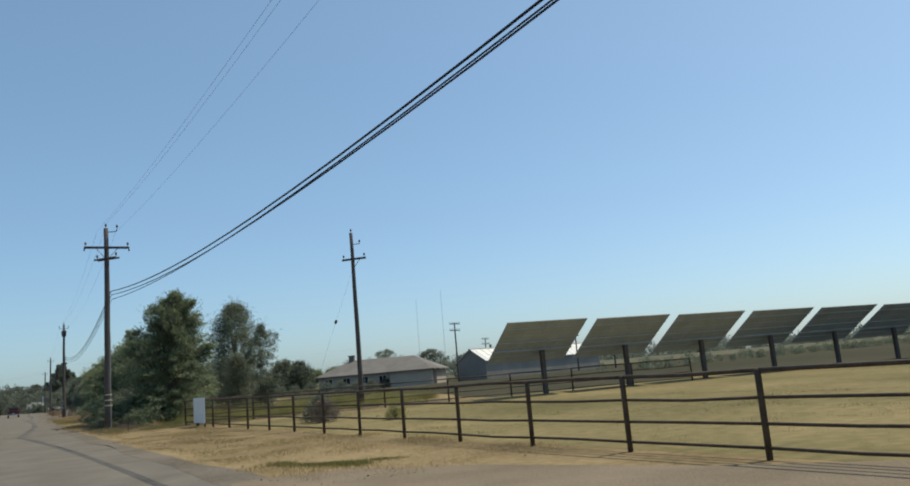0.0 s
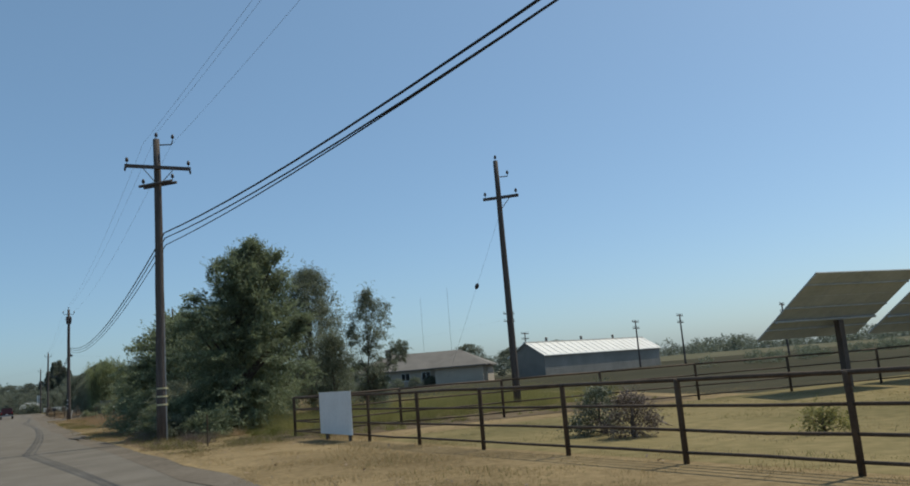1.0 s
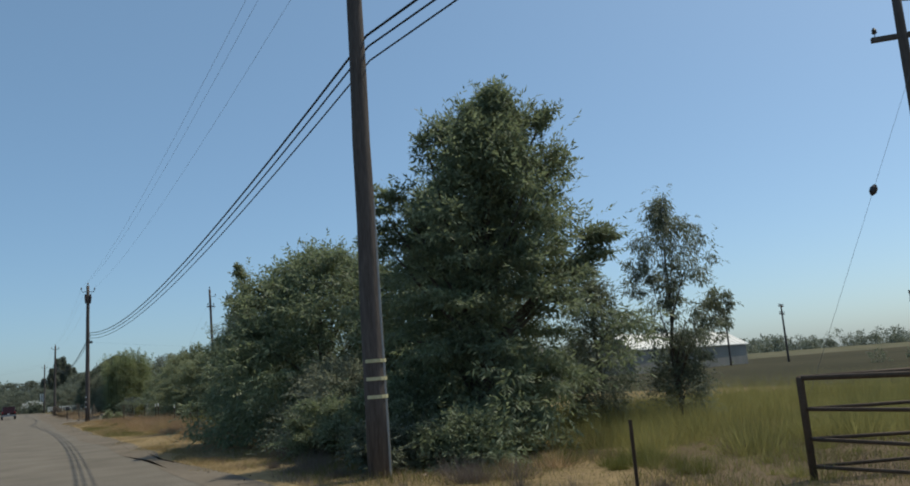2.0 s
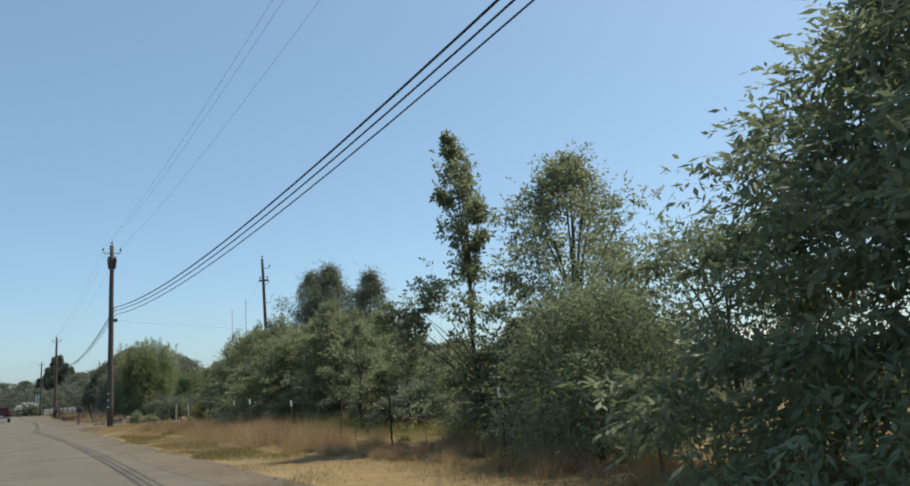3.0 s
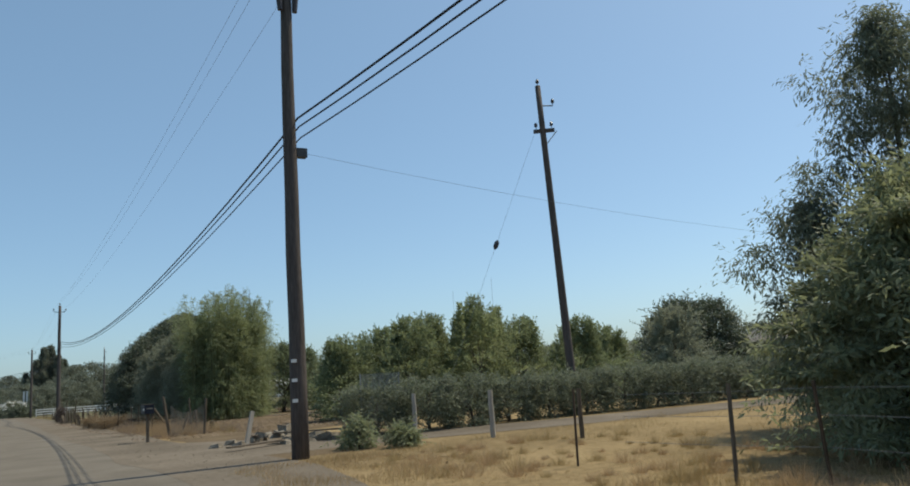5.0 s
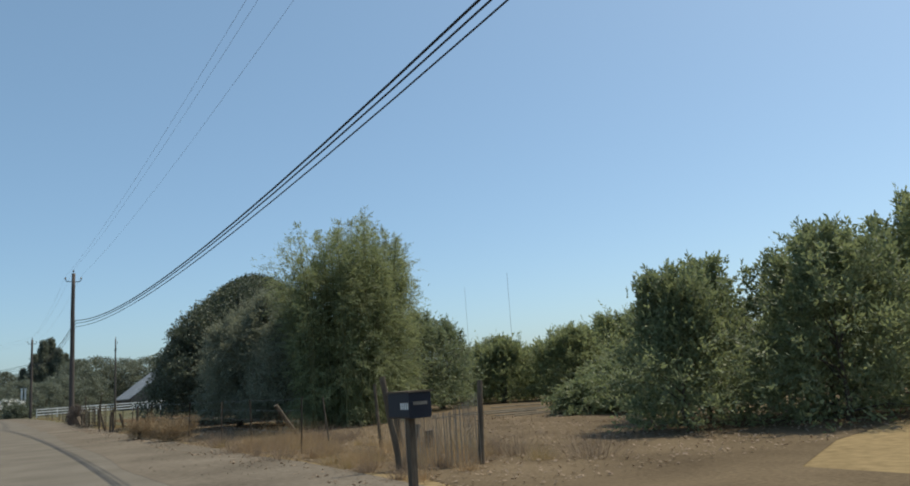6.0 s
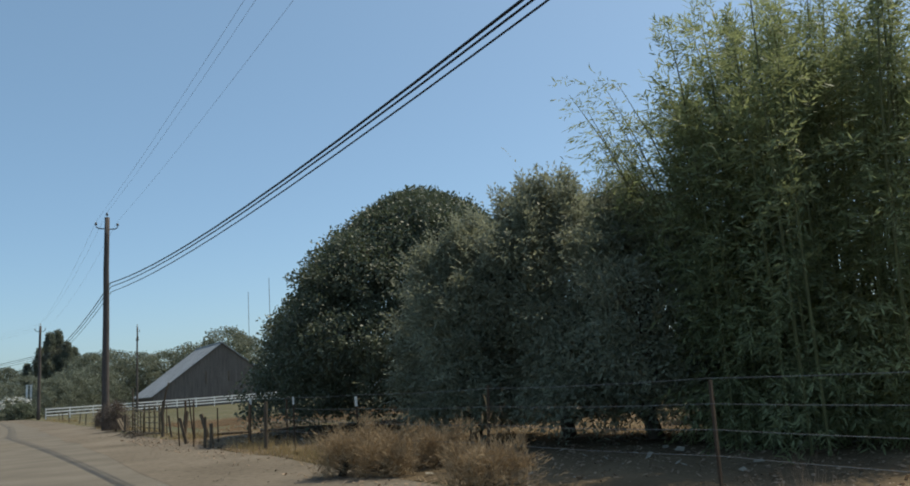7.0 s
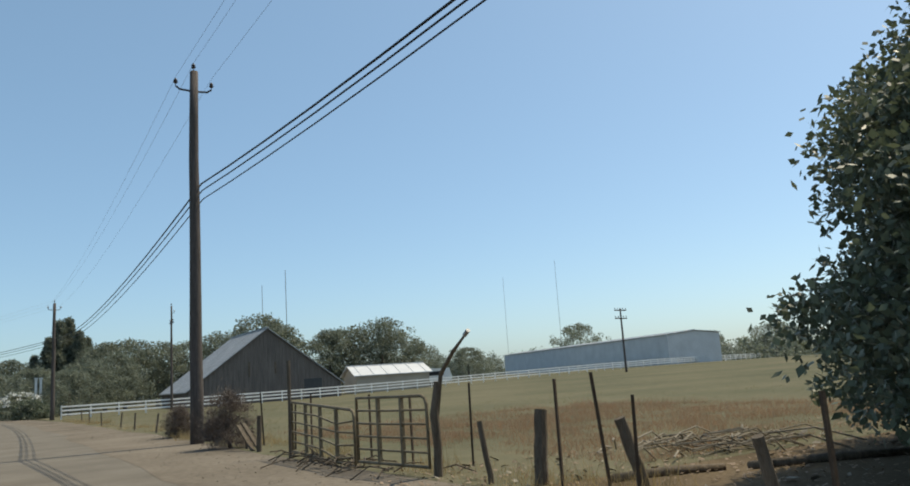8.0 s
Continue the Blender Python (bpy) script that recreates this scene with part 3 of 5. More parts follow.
def line(name, label, dx, height, sag, radius, material):
    pts = []
    for k in range(len(stops) - 1):
        (xa, ya, _), (xb, yb, _) = stops[k], stops[k + 1]
        pts += sagging((xa + dx, ya, height(k)), (xb + dx, yb, height(k + 1)), sag[k])[:-1]
    return tagged(new(name, Shape().tube(pts, radius, 6, False).mesh(name, material, True)), label, "cable", "overhead wires")


# attachment heights at the poles and sags of the spans, cable by cable
LOW = (7.6, 7.62, 7.62, 7.42, 7.45, 7.2, 7.0)
DROPS = {0: (0, 0, 0, 0, 0, 0, 0), 1: (0.2, 0.2, 0.2, 0.2, 0.2, 0.2, 0.2), 2: (0.22, 0.22, 0.46, 0.46, 0.46, 0.46, 0.46)}
SAGS = {0: (1.6, 1.52, 1.38, 1.62, 0.95, 0.5), 1: (1.6, 1.46, 1.36, 1.5, 0.95, 0.5), 2: (1.6, 1.27, 1.29, 1.36, 0.95, 0.5)}
for c, dx, rad in ((0, 0.2, 0.024), (1, 0.22, 0.019), (2, 0.24, 0.016)):
    line("communication_cable", "thick black overhead communication cable", dx, lambda k, c=c: LOW[k] - DROPS[c][k], SAGS[c], rad, M_CABLE)
for dx, up_ in ((-0.5, -0.2), (0.02, 0.3), (0.5, -0.2)):
    line("power_wire", "thin overhead power wire", dx, lambda k, u=up_: stops[k][2] + u, (0.9, 0.9, 0.9, 0.9, 0.8, 0.4), 0.004, M_WIRE)


def guy(name, a, b, at):
    t = thing(name, "slack steel guy wire with a strain insulator", "guy wire", 0, 0, 0)
    a, b = Vector(a), Vector(b)
    part("wire", Shape().tube([a, b], 0.004, 5, False), M_WIRE, t)
    p = a.lerp(b, at)
    q = a.lerp(b, at + 0.03)
    part("strain_insulator", Shape().tube([p, p.lerp(q, 0.3), p.lerp(q, 0.7), q], [0.03, 0.09, 0.09, 0.03], 8), M_PORCELAIN, t)


guy("guy_wire", (19.9, 48.8, 9.0), (17.4, 51.6, 0.4), 0.42)
guy("guy_wire", (16.97, 118.05, 10.6), (12.0, 118.3, 0.2), 0.449)
drop = sagging((5.85, 112.5, 6.6), (62.5, 115.5, 8.6), 2.0, 30)
tagged(new("service_wire", Shape().tube(drop, 0.0035, 4, False).mesh("service_wire", M_WIRE)), "thin service wire crossing a dirt lot", "cable", "overhead wires")


# ---- fences ----
def pipe_fence(points, rails, label, post_r=0.045, rail_r=0.024, top=1.2, mat=M_RUSTPIPE, name="pipe_fence", tall=0.0, shared=0):
    x0, y0 = points[0]
    f = thing(name, label, "fence", x0, y0, 0)
    feet = [(x - x0, y - y0, gz(x, y)) for x, y in points]
    for k, (x, y, z) in list(enumerate(feet))[shared:]:
        part("post", Shape().tube([(x, y, z - 0.2), (x + rng.normal() * 0.01, y, z + top - 0.01), (x, y, z + top + tall)], post_r, 8), mat, f, smooth=True)
    for k in range(len(feet) - 1):
        (a, b, c), (d, e, g2) = feet[k], feet[k + 1]
        for j, h in enumerate(rails):
            part("rail", Shape().tube([(a, b, c + h), ((a + d) / 2, (b + e) / 2, (c + g2) / 2 + h + rng.normal() * 0.012), (d, e, g2 + h)], rail_r * (1.35 if j == 0 else 1), 7), mat, f, smooth=True)
    return f


front = [(10.07 - 0.0495 * (y - 18.28), y) for y in [45.0, 42.3, 39.55] + [36.87 - 2.665 * k for k in range(17)]]
pipe_fence(front, (1.2, 0.83, 0.48, 0.16), "rusty brown four-rail pipe fence along the verge")
side = [(8.75 + 3.35 * k * 0.93, 45.0 - 3.35 * k * 0.37) for k in range(1, 9)]
pipe_fence([(8.75, 45.0)] + side, (1.2, 0.83, 0.48, 0.16), "rusty pipe fence running back across the pasture", shared=1)


def sign_board(x, y, turn):
    t = thing("sign_board", "blank white rectangular sign board on short dark legs", "sign", x, y, 0, turn)
    part("board", Shape().box(-1.13, 1.13, -0.015, 0.015, 0.17, 1.32), M_BOARD, t)
    for s in (-0.8, 0.85):
        part("leg", Shape().box(s - 0.035, s + 0.035, 0.016, 0.08, -0.2, 1.2), M_DARKSTEEL, t)
    for z in (0.3, 1.15):
        part("batten", Shape().box(-1.05, 1.05, 0.016, 0.05, z, z + 0.06), M_OLDWOOD, t)


sign_board(8.74, 41.25, -88)


def stake(x, y, h, tip=True, lean=(0, 0), label="thin steel fence stake with a white tip"):
    t = thing("fence_stake", label, "stake", x, y, gz(x, y), rng.random() * 90, "wire fence stakes")
    body = Shape().box(-0.02, 0.02, -0.004, 0.004, -0.2, h, Matrix.Shear("XY", 4, lean)).box(-0.004, 0.004, 0.004, 0.03, -0.2, h, Matrix.Shear("XY", 4, lean))
    part("shaft", body, M_RUSTPIPE, t)
    if tip:
        part("tip", Shape().box(-0.0215, 0.0215, -0.006, 0.031, h - 0.17, h + 0.005, Matrix.Shear("XY", 4, lean)), M_WHITE, t, "white painted tip")


stake(6.06, 45.0, 0.95, False, (0.02, 0), "thin rusty steel stake on the verge")


# ---- solar field and buildings beyond the pasture ----
def solar_table(x, y, z):
    t = thing("solar_table", "tilted solar panel table on one post, seen from behind", "solar panel", x, y, gz(x, y), -6, "solar panel row")
    z -= gz(x, y)
    low, high = Vector((0, 1.75, 1.8 + z)), Vector((0, -1.15, 3.72 + z))
    run = high - low
    tilt = Matrix.Translation(low) @ Matrix(((1, 0, 0, 0), (0, run.normalized().y, -run.normalized().z, 0), (0, run.normalized().z, run.normalized().y, 0), (0, 0, 0, 1)))
    L, cols, rows = run.length, 4, 3
    for i in range(cols):
        for j in range(rows):
            a, b = -2.32 + 4.64 * i / cols, -2.32 + 4.64 * (i + 1) / cols
            c, d = L * j / rows, L * (j + 1) / rows
            sheet_part = part("panel", Shape().box(a + 0.008, b - 0.008, c + 0.008, d - 0.008, -0.02, 0.02, tilt), M_PANELBACK, t)
            part("cell_face", Shape().box(a + 0.03, b - 0.03, c + 0.03, d - 0.03, -0.026, -0.0215, tilt), M_CELLS, sheet_part, "glossy blue-black solar cells")
    for k in range(3):
        v = L * (k + 0.5) / 3
        part("purlin", Shape().box(-2.3, 2.3, v - 0.025, v + 0.025, 0.021, 0.06, tilt), M_PANELBACK, t)
    part("post", Shape().box(0.39, 0.61, 0.69, 0.91, -0.3, 2.28 + z), M_POLE, t)
    part("beam", Shape().tube([(-2.3, 0.8, 2.34 + z), (2.3, 0.8, 2.34 + z)], 0.045, 8), M_PANELBACK, t)


for k in range(11):
    solar_table(25.12 + 5.2 * k, 36.85 - 0.55 * k, -0.05 * k)


def gable_building(name, label, x, y, turn, w, l, eave, ridge, wall, roof, z=0, overhang=0.4, ribs=0, doors=(), boards=0, category="building"):
    """Ridge along the local y axis; the gable ends face -y and +y."""
    t = thing(name, label, category, x, y, z, turn)
    part("wall", Shape().prism([(-w / 2, 0), (w / 2, 0), (w / 2, eave), (0, ridge), (-w / 2, eave)], -l / 2, l / 2), wall, t)
    slope = (ridge - eave) / (w / 2)
    for s in (-1, 1):
        o = w / 2 + overhang
        r = part("roof", Shape().prism([(0, ridge + 0.08), (s * o, eave - overhang * slope + 0.08), (s * o, eave - overhang * slope + 0.2), (0, ridge + 0.2)][::s], -l / 2 - overhang, l / 2 + overhang), roof, t)
        for k in range(ribs):
            v = -l / 2 - overhang + (l + 2 * overhang) * (k + 0.5) / ribs
            part("roof_rib", Shape().faces([(0, v - 0.04, ridge + 0.2), (0, v + 0.04, ridge + 0.2), (s * o, v + 0.04, eave - overhang * slope + 0.2), (s * o, v - 0.04, eave - overhang * slope + 0.2),
                                            (0, v - 0.02, ridge + 0.27), (0, v + 0.02, ridge + 0.27), (s * o, v + 0.02, eave - overhang * slope + 0.27), (s * o, v - 0.02, eave - overhang * slope + 0.27)],
                                           [(4, 5, 6, 7), (0, 4, 7, 3), (1, 2, 6, 5), (3, 7, 6, 2), (0, 1, 5, 4)]), roof, r)
    part("ridge_cap", Shape().box(-0.22, 0.22, -l / 2 - overhang, l / 2 + overhang, ridge + 0.14, ridge + 0.26), roof, t)
    if boards:
        n = int(w / boards)
        for k in range(n):
            u = -w / 2 + w * (k + 0.5) / n
            top = eave + (ridge - eave) * (1 - abs(u) / (w / 2)) - 0.2
            part("board", Shape().box(u - w / n * 0.47, u + w / n * 0.47, -l / 2 - 0.03 - 0.012 * rng.random(), -l / 2 + 0.0, 0, top), wall, t)
    for (u, v, dw, dh, mat, nm) in doors:
        d = part(nm, Shape().box(u - dw / 2, u + dw / 2, -l / 2 - 0.07, -l / 2 - 0.04, v, v + dh), mat, t)
    return t


shed = gable_building("metal_shed", "long low grey metal shed with a white roof", 81.2, 121.7, -73, 6.4, 32, 3.0, 4.9, M_SHEDWALL, M_WHITEROOF, 0, 0.3, 20)
for v in (-11, -2, 7):
    part("vent", Shape().tube([(0, v, 5.1), (0, v, 5.6)], 0.18, 8).tube([(0, v, 5.6), (0, v, 5.75)], [0.3, 0.1], 8), M_DARKSTEEL, shed)


def hip_house(name, label, x, y, turn, w, l, eave, ridge, z, wall, roof, wings=()):
    t = thing(name, label, "house", x, y, z, turn)
    part("wall", Shape().box(-w / 2, w / 2, -l / 2, l / 2, 0, eave), wall, t)
    o, rl = 0.6, max(0.3, w / 2 - l / 2)
    def hip(cx, cy, w2, l2, ev, rg, r2):
        return Shape().faces([(cx - w2 / 2 - o, cy - l2 / 2 - o, ev), (cx + w2 / 2 + o, cy - l2 / 2 - o, ev), (cx + w2 / 2 + o, cy + l2 / 2 + o, ev), (cx - w2 / 2 - o, cy + l2 / 2 + o, ev),
                              (cx - r2, cy, rg), (cx + r2, cy, rg), (cx - w2 / 2 - o, cy - l2 / 2 - o, ev - 0.18), (cx + w2 / 2 + o, cy - l2 / 2 - o, ev - 0.18), (cx + w2 / 2 + o, cy + l2 / 2 + o, ev - 0.18), (cx - w2 / 2 - o, cy + l2 / 2 + o, ev - 0.18)],
                             [(0, 1, 5, 4), (1, 2, 5), (2, 3, 4, 5), (3, 0, 4), (6, 7, 1, 0), (7, 8, 2, 1), (8, 9, 3, 2), (9, 6, 0, 3), (9, 8, 7, 6)])
    part("roof", hip(0, 0, w, l, eave, ridge, rl), roof, t)
    for cx, cy, w2, l2, rg in wings:
        part("wing_wall", Shape().box(cx - w2 / 2, cx + w2 / 2, cy - l2 / 2, cy + l2 / 2, 0, eave), wall, t)
        part("wing_roof", hip(cx, cy, w2, l2, eave + 0.02, rg, 0.2), roof, t)
    for u in np.arange(-w / 2 + 1.6, w / 2 - 1, 3.1):
        win = part("window", Shape().box(u - 0.6, u + 0.6, -l / 2 - 0.04, -l / 2 - 0.005, 0.95, 2.0), M_GLASS, t)
        fr = Shape()
        for a, b, c, d in ((-0.68, 0.68, 0.87, 0.95), (-0.68, 0.68, 2.0, 2.08), (-0.68, -0.6, 0.95, 2.0), (0.6, 0.68, 0.95, 2.0), (-0.03, 0.03, 0.95, 2.0)):
            fr.box(u + a, u + b, -l / 2 - 0.07, -l / 2 - 0.045, c, d)
        part("window_frame", fr, M_WHITE, win)
    part("chimney", Shape().box(-rl - 0.45, -rl + 0.45, -0.4, 0.4, ridge - 0.6, ridge + 0.75).box(-rl - 0.55, -rl + 0.55, -0.5, 0.5, ridge + 0.75, ridge + 0.85), M_SHINGLE, t)
    return t


hip_house("ranch_house", "low tan ranch house with a grey hip roof", 55.5, 129.5, -37, 20, 9, 2.5, 5.0, 0.0, M_HOUSEWALL, M_SHINGLE, [(6.0, -1.5, 7, 9, 4.7)])
barn = gable_building("barn", "old dark wooden barn with a grey metal roof", 28.9, 256.5, 0, 18.2, 15, 1.75, 8.45, M_BARNWOOD, M_ROOF, gz(28, 250), 0.35, 16,
                      [(-2.2, 3.0, 0.22, 1.7, M_OLDWOOD, "slit_window"), (0.9, 3.2, 0.22, 1.4, M_OLDWOOD, "slit_window"), (5.5, 0, 2.2, 2.4, M_DARKSTEEL, "barn_door")], 0.45)
gable_building("cottage", "small pale farm building with a grey roof", 48.4, 258, 84, 6.0, 10.5, 2.2, 3.4, M_HOUSEWALL, M_PALEMETAL, gz(48, 258), 0.4, 6)
gable_building("long_barn", "long grey metal farm building on the rise", 133.6, 315.2, -12.2, 12.4, 89, 5.9, 6.5, M_PALEMETAL, M_PALEMETAL, gz(118, 273), 0.3, 30)
rv = thing("camper_trailer", "white camper trailer parked behind a fence", "trailer", 58, 262, gz(58, 262), -15)
part("body", Shape().prism([(-2.6, 0.5), (2.4, 0.5), (2.7, 1.1), (2.3, 2.5), (-2.5, 2.6), (-2.75, 1.4)], -1.1, 1.1), M_WHITE, rv)
part("window", Shape().box(-1.6, 1.4, -1.13, -1.105, 1.5, 2.1), M_GLASS, rv)
for u in (-0.5, 0.4):
    part("wheel", Shape().tube([(u, -1.08, 0.33), (u, -0.85, 0.33)], 0.33, 14), M_CABLE, rv)

# ---- white rail fence ----
wf = thing("white_rail_fence", "long white three-rail board fence across the pasture", "fence", 6.4, 237.5, 0)
bays = [(2.5 * k, 0.72 * k) for k in range(60)]
feet = [(u, v, gz(6.4 + u, 237.5 + v)) for u, v in bays]
for u, v, z in feet:
    part("post", Shape().box(u - 0.06, u + 0.06, v - 0.06, v + 0.06, z - 0.2, z + 1.22), M_WHITE, wf)
for k in range(len(feet) - 1):
    (a, b, c), (d, e, g2) = feet[k], feet[k + 1]
    for h in (0.42, 0.78, 1.12):
        part("rail", Shape().faces([(a, b - 0.1, c + h - 0.07), (d, e - 0.1, g2 + h - 0.07), (d, e - 0.1, g2 + h + 0.07), (a, b - 0.1, c + h + 0.07),
                                    (a, b - 0.065, c + h - 0.07), (d, e - 0.065, g2 + h - 0.07), (d, e - 0.065, g2 + h + 0.07), (a, b - 0.065, c + h + 0.07)],
                                   [(0, 1, 2, 3), (7, 6, 5, 4), (3, 2, 6, 7), (0, 4, 5, 1), (0, 3, 7, 4), (1, 5, 6, 2)]), M_WHITE, wf)


# ---- wire fences, old posts and the farm gate ----
def wire_run(points, heights, label):
    t = thing("fence_wire", label, "wire", 0, 0, 0, 0, "fence wires")
    for h in heights:
        pts = []
        for (a, b), (c, d) in zip(points[:-1], points[1:]):
            pts += sagging((a, b, gz(a, b) + h), (c, d, gz(c, d) + h), 0.02, 4)[:-1]
        part("strand", Shape().tube(pts, 0.0035, 4, False), M_WIRE, t)


run1 = [(7.3 + 0.012 * (y - 62) + 0.2 * math.sin(y), y) for y in range(62, 107, 4)]
for x, y in run1:
    stake(x, y, 1.1 + 0.15 * rng.random(), rng.random() < 0.5, (0.05 * rng.normal(), 0.03 * rng.normal()))
wire_run(run1, (0.4, 0.75, 1.05), "rusty strands of a wire fence in tall weeds")
run2 = [(6.4 + 0.15 * math.sin(y * 2), y) for y in range(134, 159, 4)]
for x, y in run2:
    stake(x, y, 1.15 + 0.1 * rng.random(), y > 146, (0.04 * rng.normal(), 0.03 * rng.normal()))
wire_run(run2, (0.45, 0.7, 0.95, 1.2), "rusty strands of a wire fence under trees")


for x in (5.48, 5.98):
    t = thing("gate_pillar", "slim white gate pillar beside a flowering bush", "pillar", x, 262, 0, 0, "white gate pillars")
    part("shaft", Shape().box(-0.13, 0.13, -0.13, 0.13, -0.2, 4.4), M_WHITE, t)
    part("cap", Shape().box(-0.18, 0.18, -0.18, 0.18, 4.4, 4.55), M_WHITE, t)


def old_post(x, y, h, r, lean=(0, 0), label="weathered grey wooden fence post", wood=M_OLDWOOD, group="old fence posts"):
    t = thing("wooden_post", label, "post", x, y, gz(x, y), rng.random() * 360, group)
    n = 6
    part("post", Shape().tube([(lean[0] * h * k / n + 0.07 * r * rng.normal(), lean[1] * h * k / n, h * k / n - 0.25 * (k == 0)) for k in range(n + 1)],
                              [r * (0.86 - 0.015 * k + 0.012 * rng.normal()) for k in range(n + 1)], 9), wood, t)
    t.matrix_basis = pose(x, y, gz(x, y))
    return t


for x, y in ((10.19, 116.2), (10.29, 112.4)):
    old_post(x, y, 1.1, 0.075, (0, 0), "pale round wooden fence post beside a driveway", wood=M_PALEPOST)
old_post(10.86, 109.8, 1.04, 0.06)
old_post(7.4, 102.8, 1.15, 0.032, (0.05, 0))
for x, y, h, r, lx, ly in ((6.3, 165.1, 0.82, 0.12, 0.12, 0.05), (6.02, 165.75, 0.72, 0.055, -0.1, 0.1), (6.85, 163.9, 0.72, 0.1, -0.3, 0.1), (5.42, 158.3, 0.75, 0.06, 0.02, 0), (5.5, 157.9, 0.6, 0.075, 0, 0),
                           (5.55, 161.1, 0.72, 0.07, -0.25, 0), (6.2, 155.5, 1.05, 0.07, 0.02, 0.02),                           (5.9, 176.2, 0.62, 0.06, 0, 0), (7.05, 134.3, 1.1, 0.028, -0.1, 0.03), (7.75, 133.05, 1.3, 0.05, -0.06, 0), (7.6, 132.65, 0.75, 0.05, -0.12, 0), (7.85, 132.25, 0.8, 0.1, -0.1, 0.05), (7.75, 138.2, 0.95, 0.085, -0.75, -0.25), (6.0, 128.6, 1.4, 0.075, -0.14, 0.05), (6.6, 129.4, 0.6, 0.06, 0.35, 0.1)):
    old_post(x, y, h * 1.08, r * 0.85, (lx, ly))
for y in (178.5, 183, 186, 190, 195, 200, 206, 213, 221):
    old_post(6.25 + 0.12 * rng.normal(), y, 0.75, 0.048, (0.07 * rng.normal(), 0))
for x, y, h, l in ((6.25, 164.6, 1.25, -0.02), (6.35, 163.9, 1.3, -0.1), (6.3, 163.4, 1.05, -0.12), (5.35, 159.3, 1.25, 0), (5.2, 160.4, 1.1, -0.06), (6.3, 160.4, 1.0, 0.04), (6.3, 172.9, 1.2, 0), (6.5, 174.5, 1.0, 0.02), (6.5, 176.8, 1.3, 0), (6.9, 167.6, 1.25, 0), (6.4, 168.6, 1.1, 0), (6.2, 157.0, 1.1, 0.05), (6.9, 156.0, 1.15, 0), (6.4, 170.2, 1.15, 0)):
    stake(x, y, h, False, (l, 0.02 * rng.normal()), "thin rusty steel fence stake")
crooked = thing("wooden_post", "crooked weathered gate post with a leaning upper pole", "post", 5.95, 167.0, 0, 0, "old fence posts")
part("post", Shape().tube([(0, 0.03, -0.25), (0.02, 0, 0.4), (-0.02, -0.02, 0.85), (0.03, -0.08, 1.3)], [0.07, 0.06, 0.064, 0.05], 9), M_OLDWOOD, crooked)
part("upper_pole", Shape().tube([(0.02, -0.0, 0.75), (0.05, -0.15, 1.4), (0.03, -0.55, 1.68), (0.04, -0.98, 1.94)], [0.034, 0.03, 0.027, 0.012], 8), M_OLDWOOD, crooked)
for k in (0.82, 0.9, 0.96):
    part("wire_wrap", Shape().tube([(0.035, -0.55 - 0.43 * k + 0.02, 1.68 + 0.26 * k - 0.012), (0.035, -0.55 - 0.43 * k - 0.02, 1.68 + 0.26 * k + 0.012)], 0.03, 8), M_STEEL, crooked)
old_post(5.8, 172.75, 1.9, 0.045, (0, 0), "tall grey wooden gate post")


def farm_gate(a, b, h, label, sag=0.0):
    (x0, y0), (x1, y1) = a, b
    t = thing("farm_gate", label, "gate", x0, y0, 0.0, math.degrees(math.atan2(y1 - y0, x1 - x0)), "double farm gate")
    L = math.hypot(x1 - x0, y1 - y0)
    c = 0.12
    outline = [(0, 0, 0.14), (0, 0, h), (L - c, 0, h - sag), (L - c * 0.3, 0, h - sag - c * 0.3), (L, 0, h - sag - c), (L, 0, 0.14 - sag * 0.6), (0, 0, 0.14)]
    part("gate_frame", Shape().tube(outline, 0.026, 8), M_GATE, t, smooth=True)
    for k in range(1, 5):
        z = 0.14 + (h - 0.14) * k / 5
        part("bar", Shape().tube([(0, 0, z), (L * 0.45, 0.012 * rng.normal(), z - 0.4 * sag - 0.015 * rng.random()), (L * 0.75, 0, z - sag * (0.5 + rng.random())), (L, 0, z - sag * 0.9)], 0.018, 7), M_GATE, t, smooth=True)
    for k in range(1, 4 if L > 3 else 3):
        u = L * k / (4 if L > 3 else 3)
        part("upright", Shape().box(u - 0.026, u + 0.026, -0.027, 0.027, 0.14 - sag * 0.6 * u / L, h - sag * u / L), M_GATE, t)


farm_gate((5.75, 172.45), (5.65, 169.15), 1.08, "worn tubular steel farm gate with sagging bars", 0.14)
farm_gate((5.66, 169.05), (5.88, 167.1), 1.12, "worn tubular steel farm gate with rounded corner")
brush = Shape()
for k in range(60):
    x, y, a = 5.7 + 0.5 * rng.normal() * 0.6, 170.5 + 1.3 * rng.normal(), rng.random() * 6.28
    l = 0.25 + 0.5 * rng.random()
    z = 0.03 + 0.12 * rng.random()
    brush.tube([(x, y, z), (x + l * 0.5 * math.cos(a), y + l * 0.5 * math.sin(a), z + 0.08 * rng.random()), (x + l * math.cos(a), y + l * math.sin(a), 0.02)], 0.012, 5)
tagged(new("brush_pile", brush.mesh("brush_pile", M_OLDWOOD)), "low heap of dry grey branches by a gate", "branches", kind="stuff")
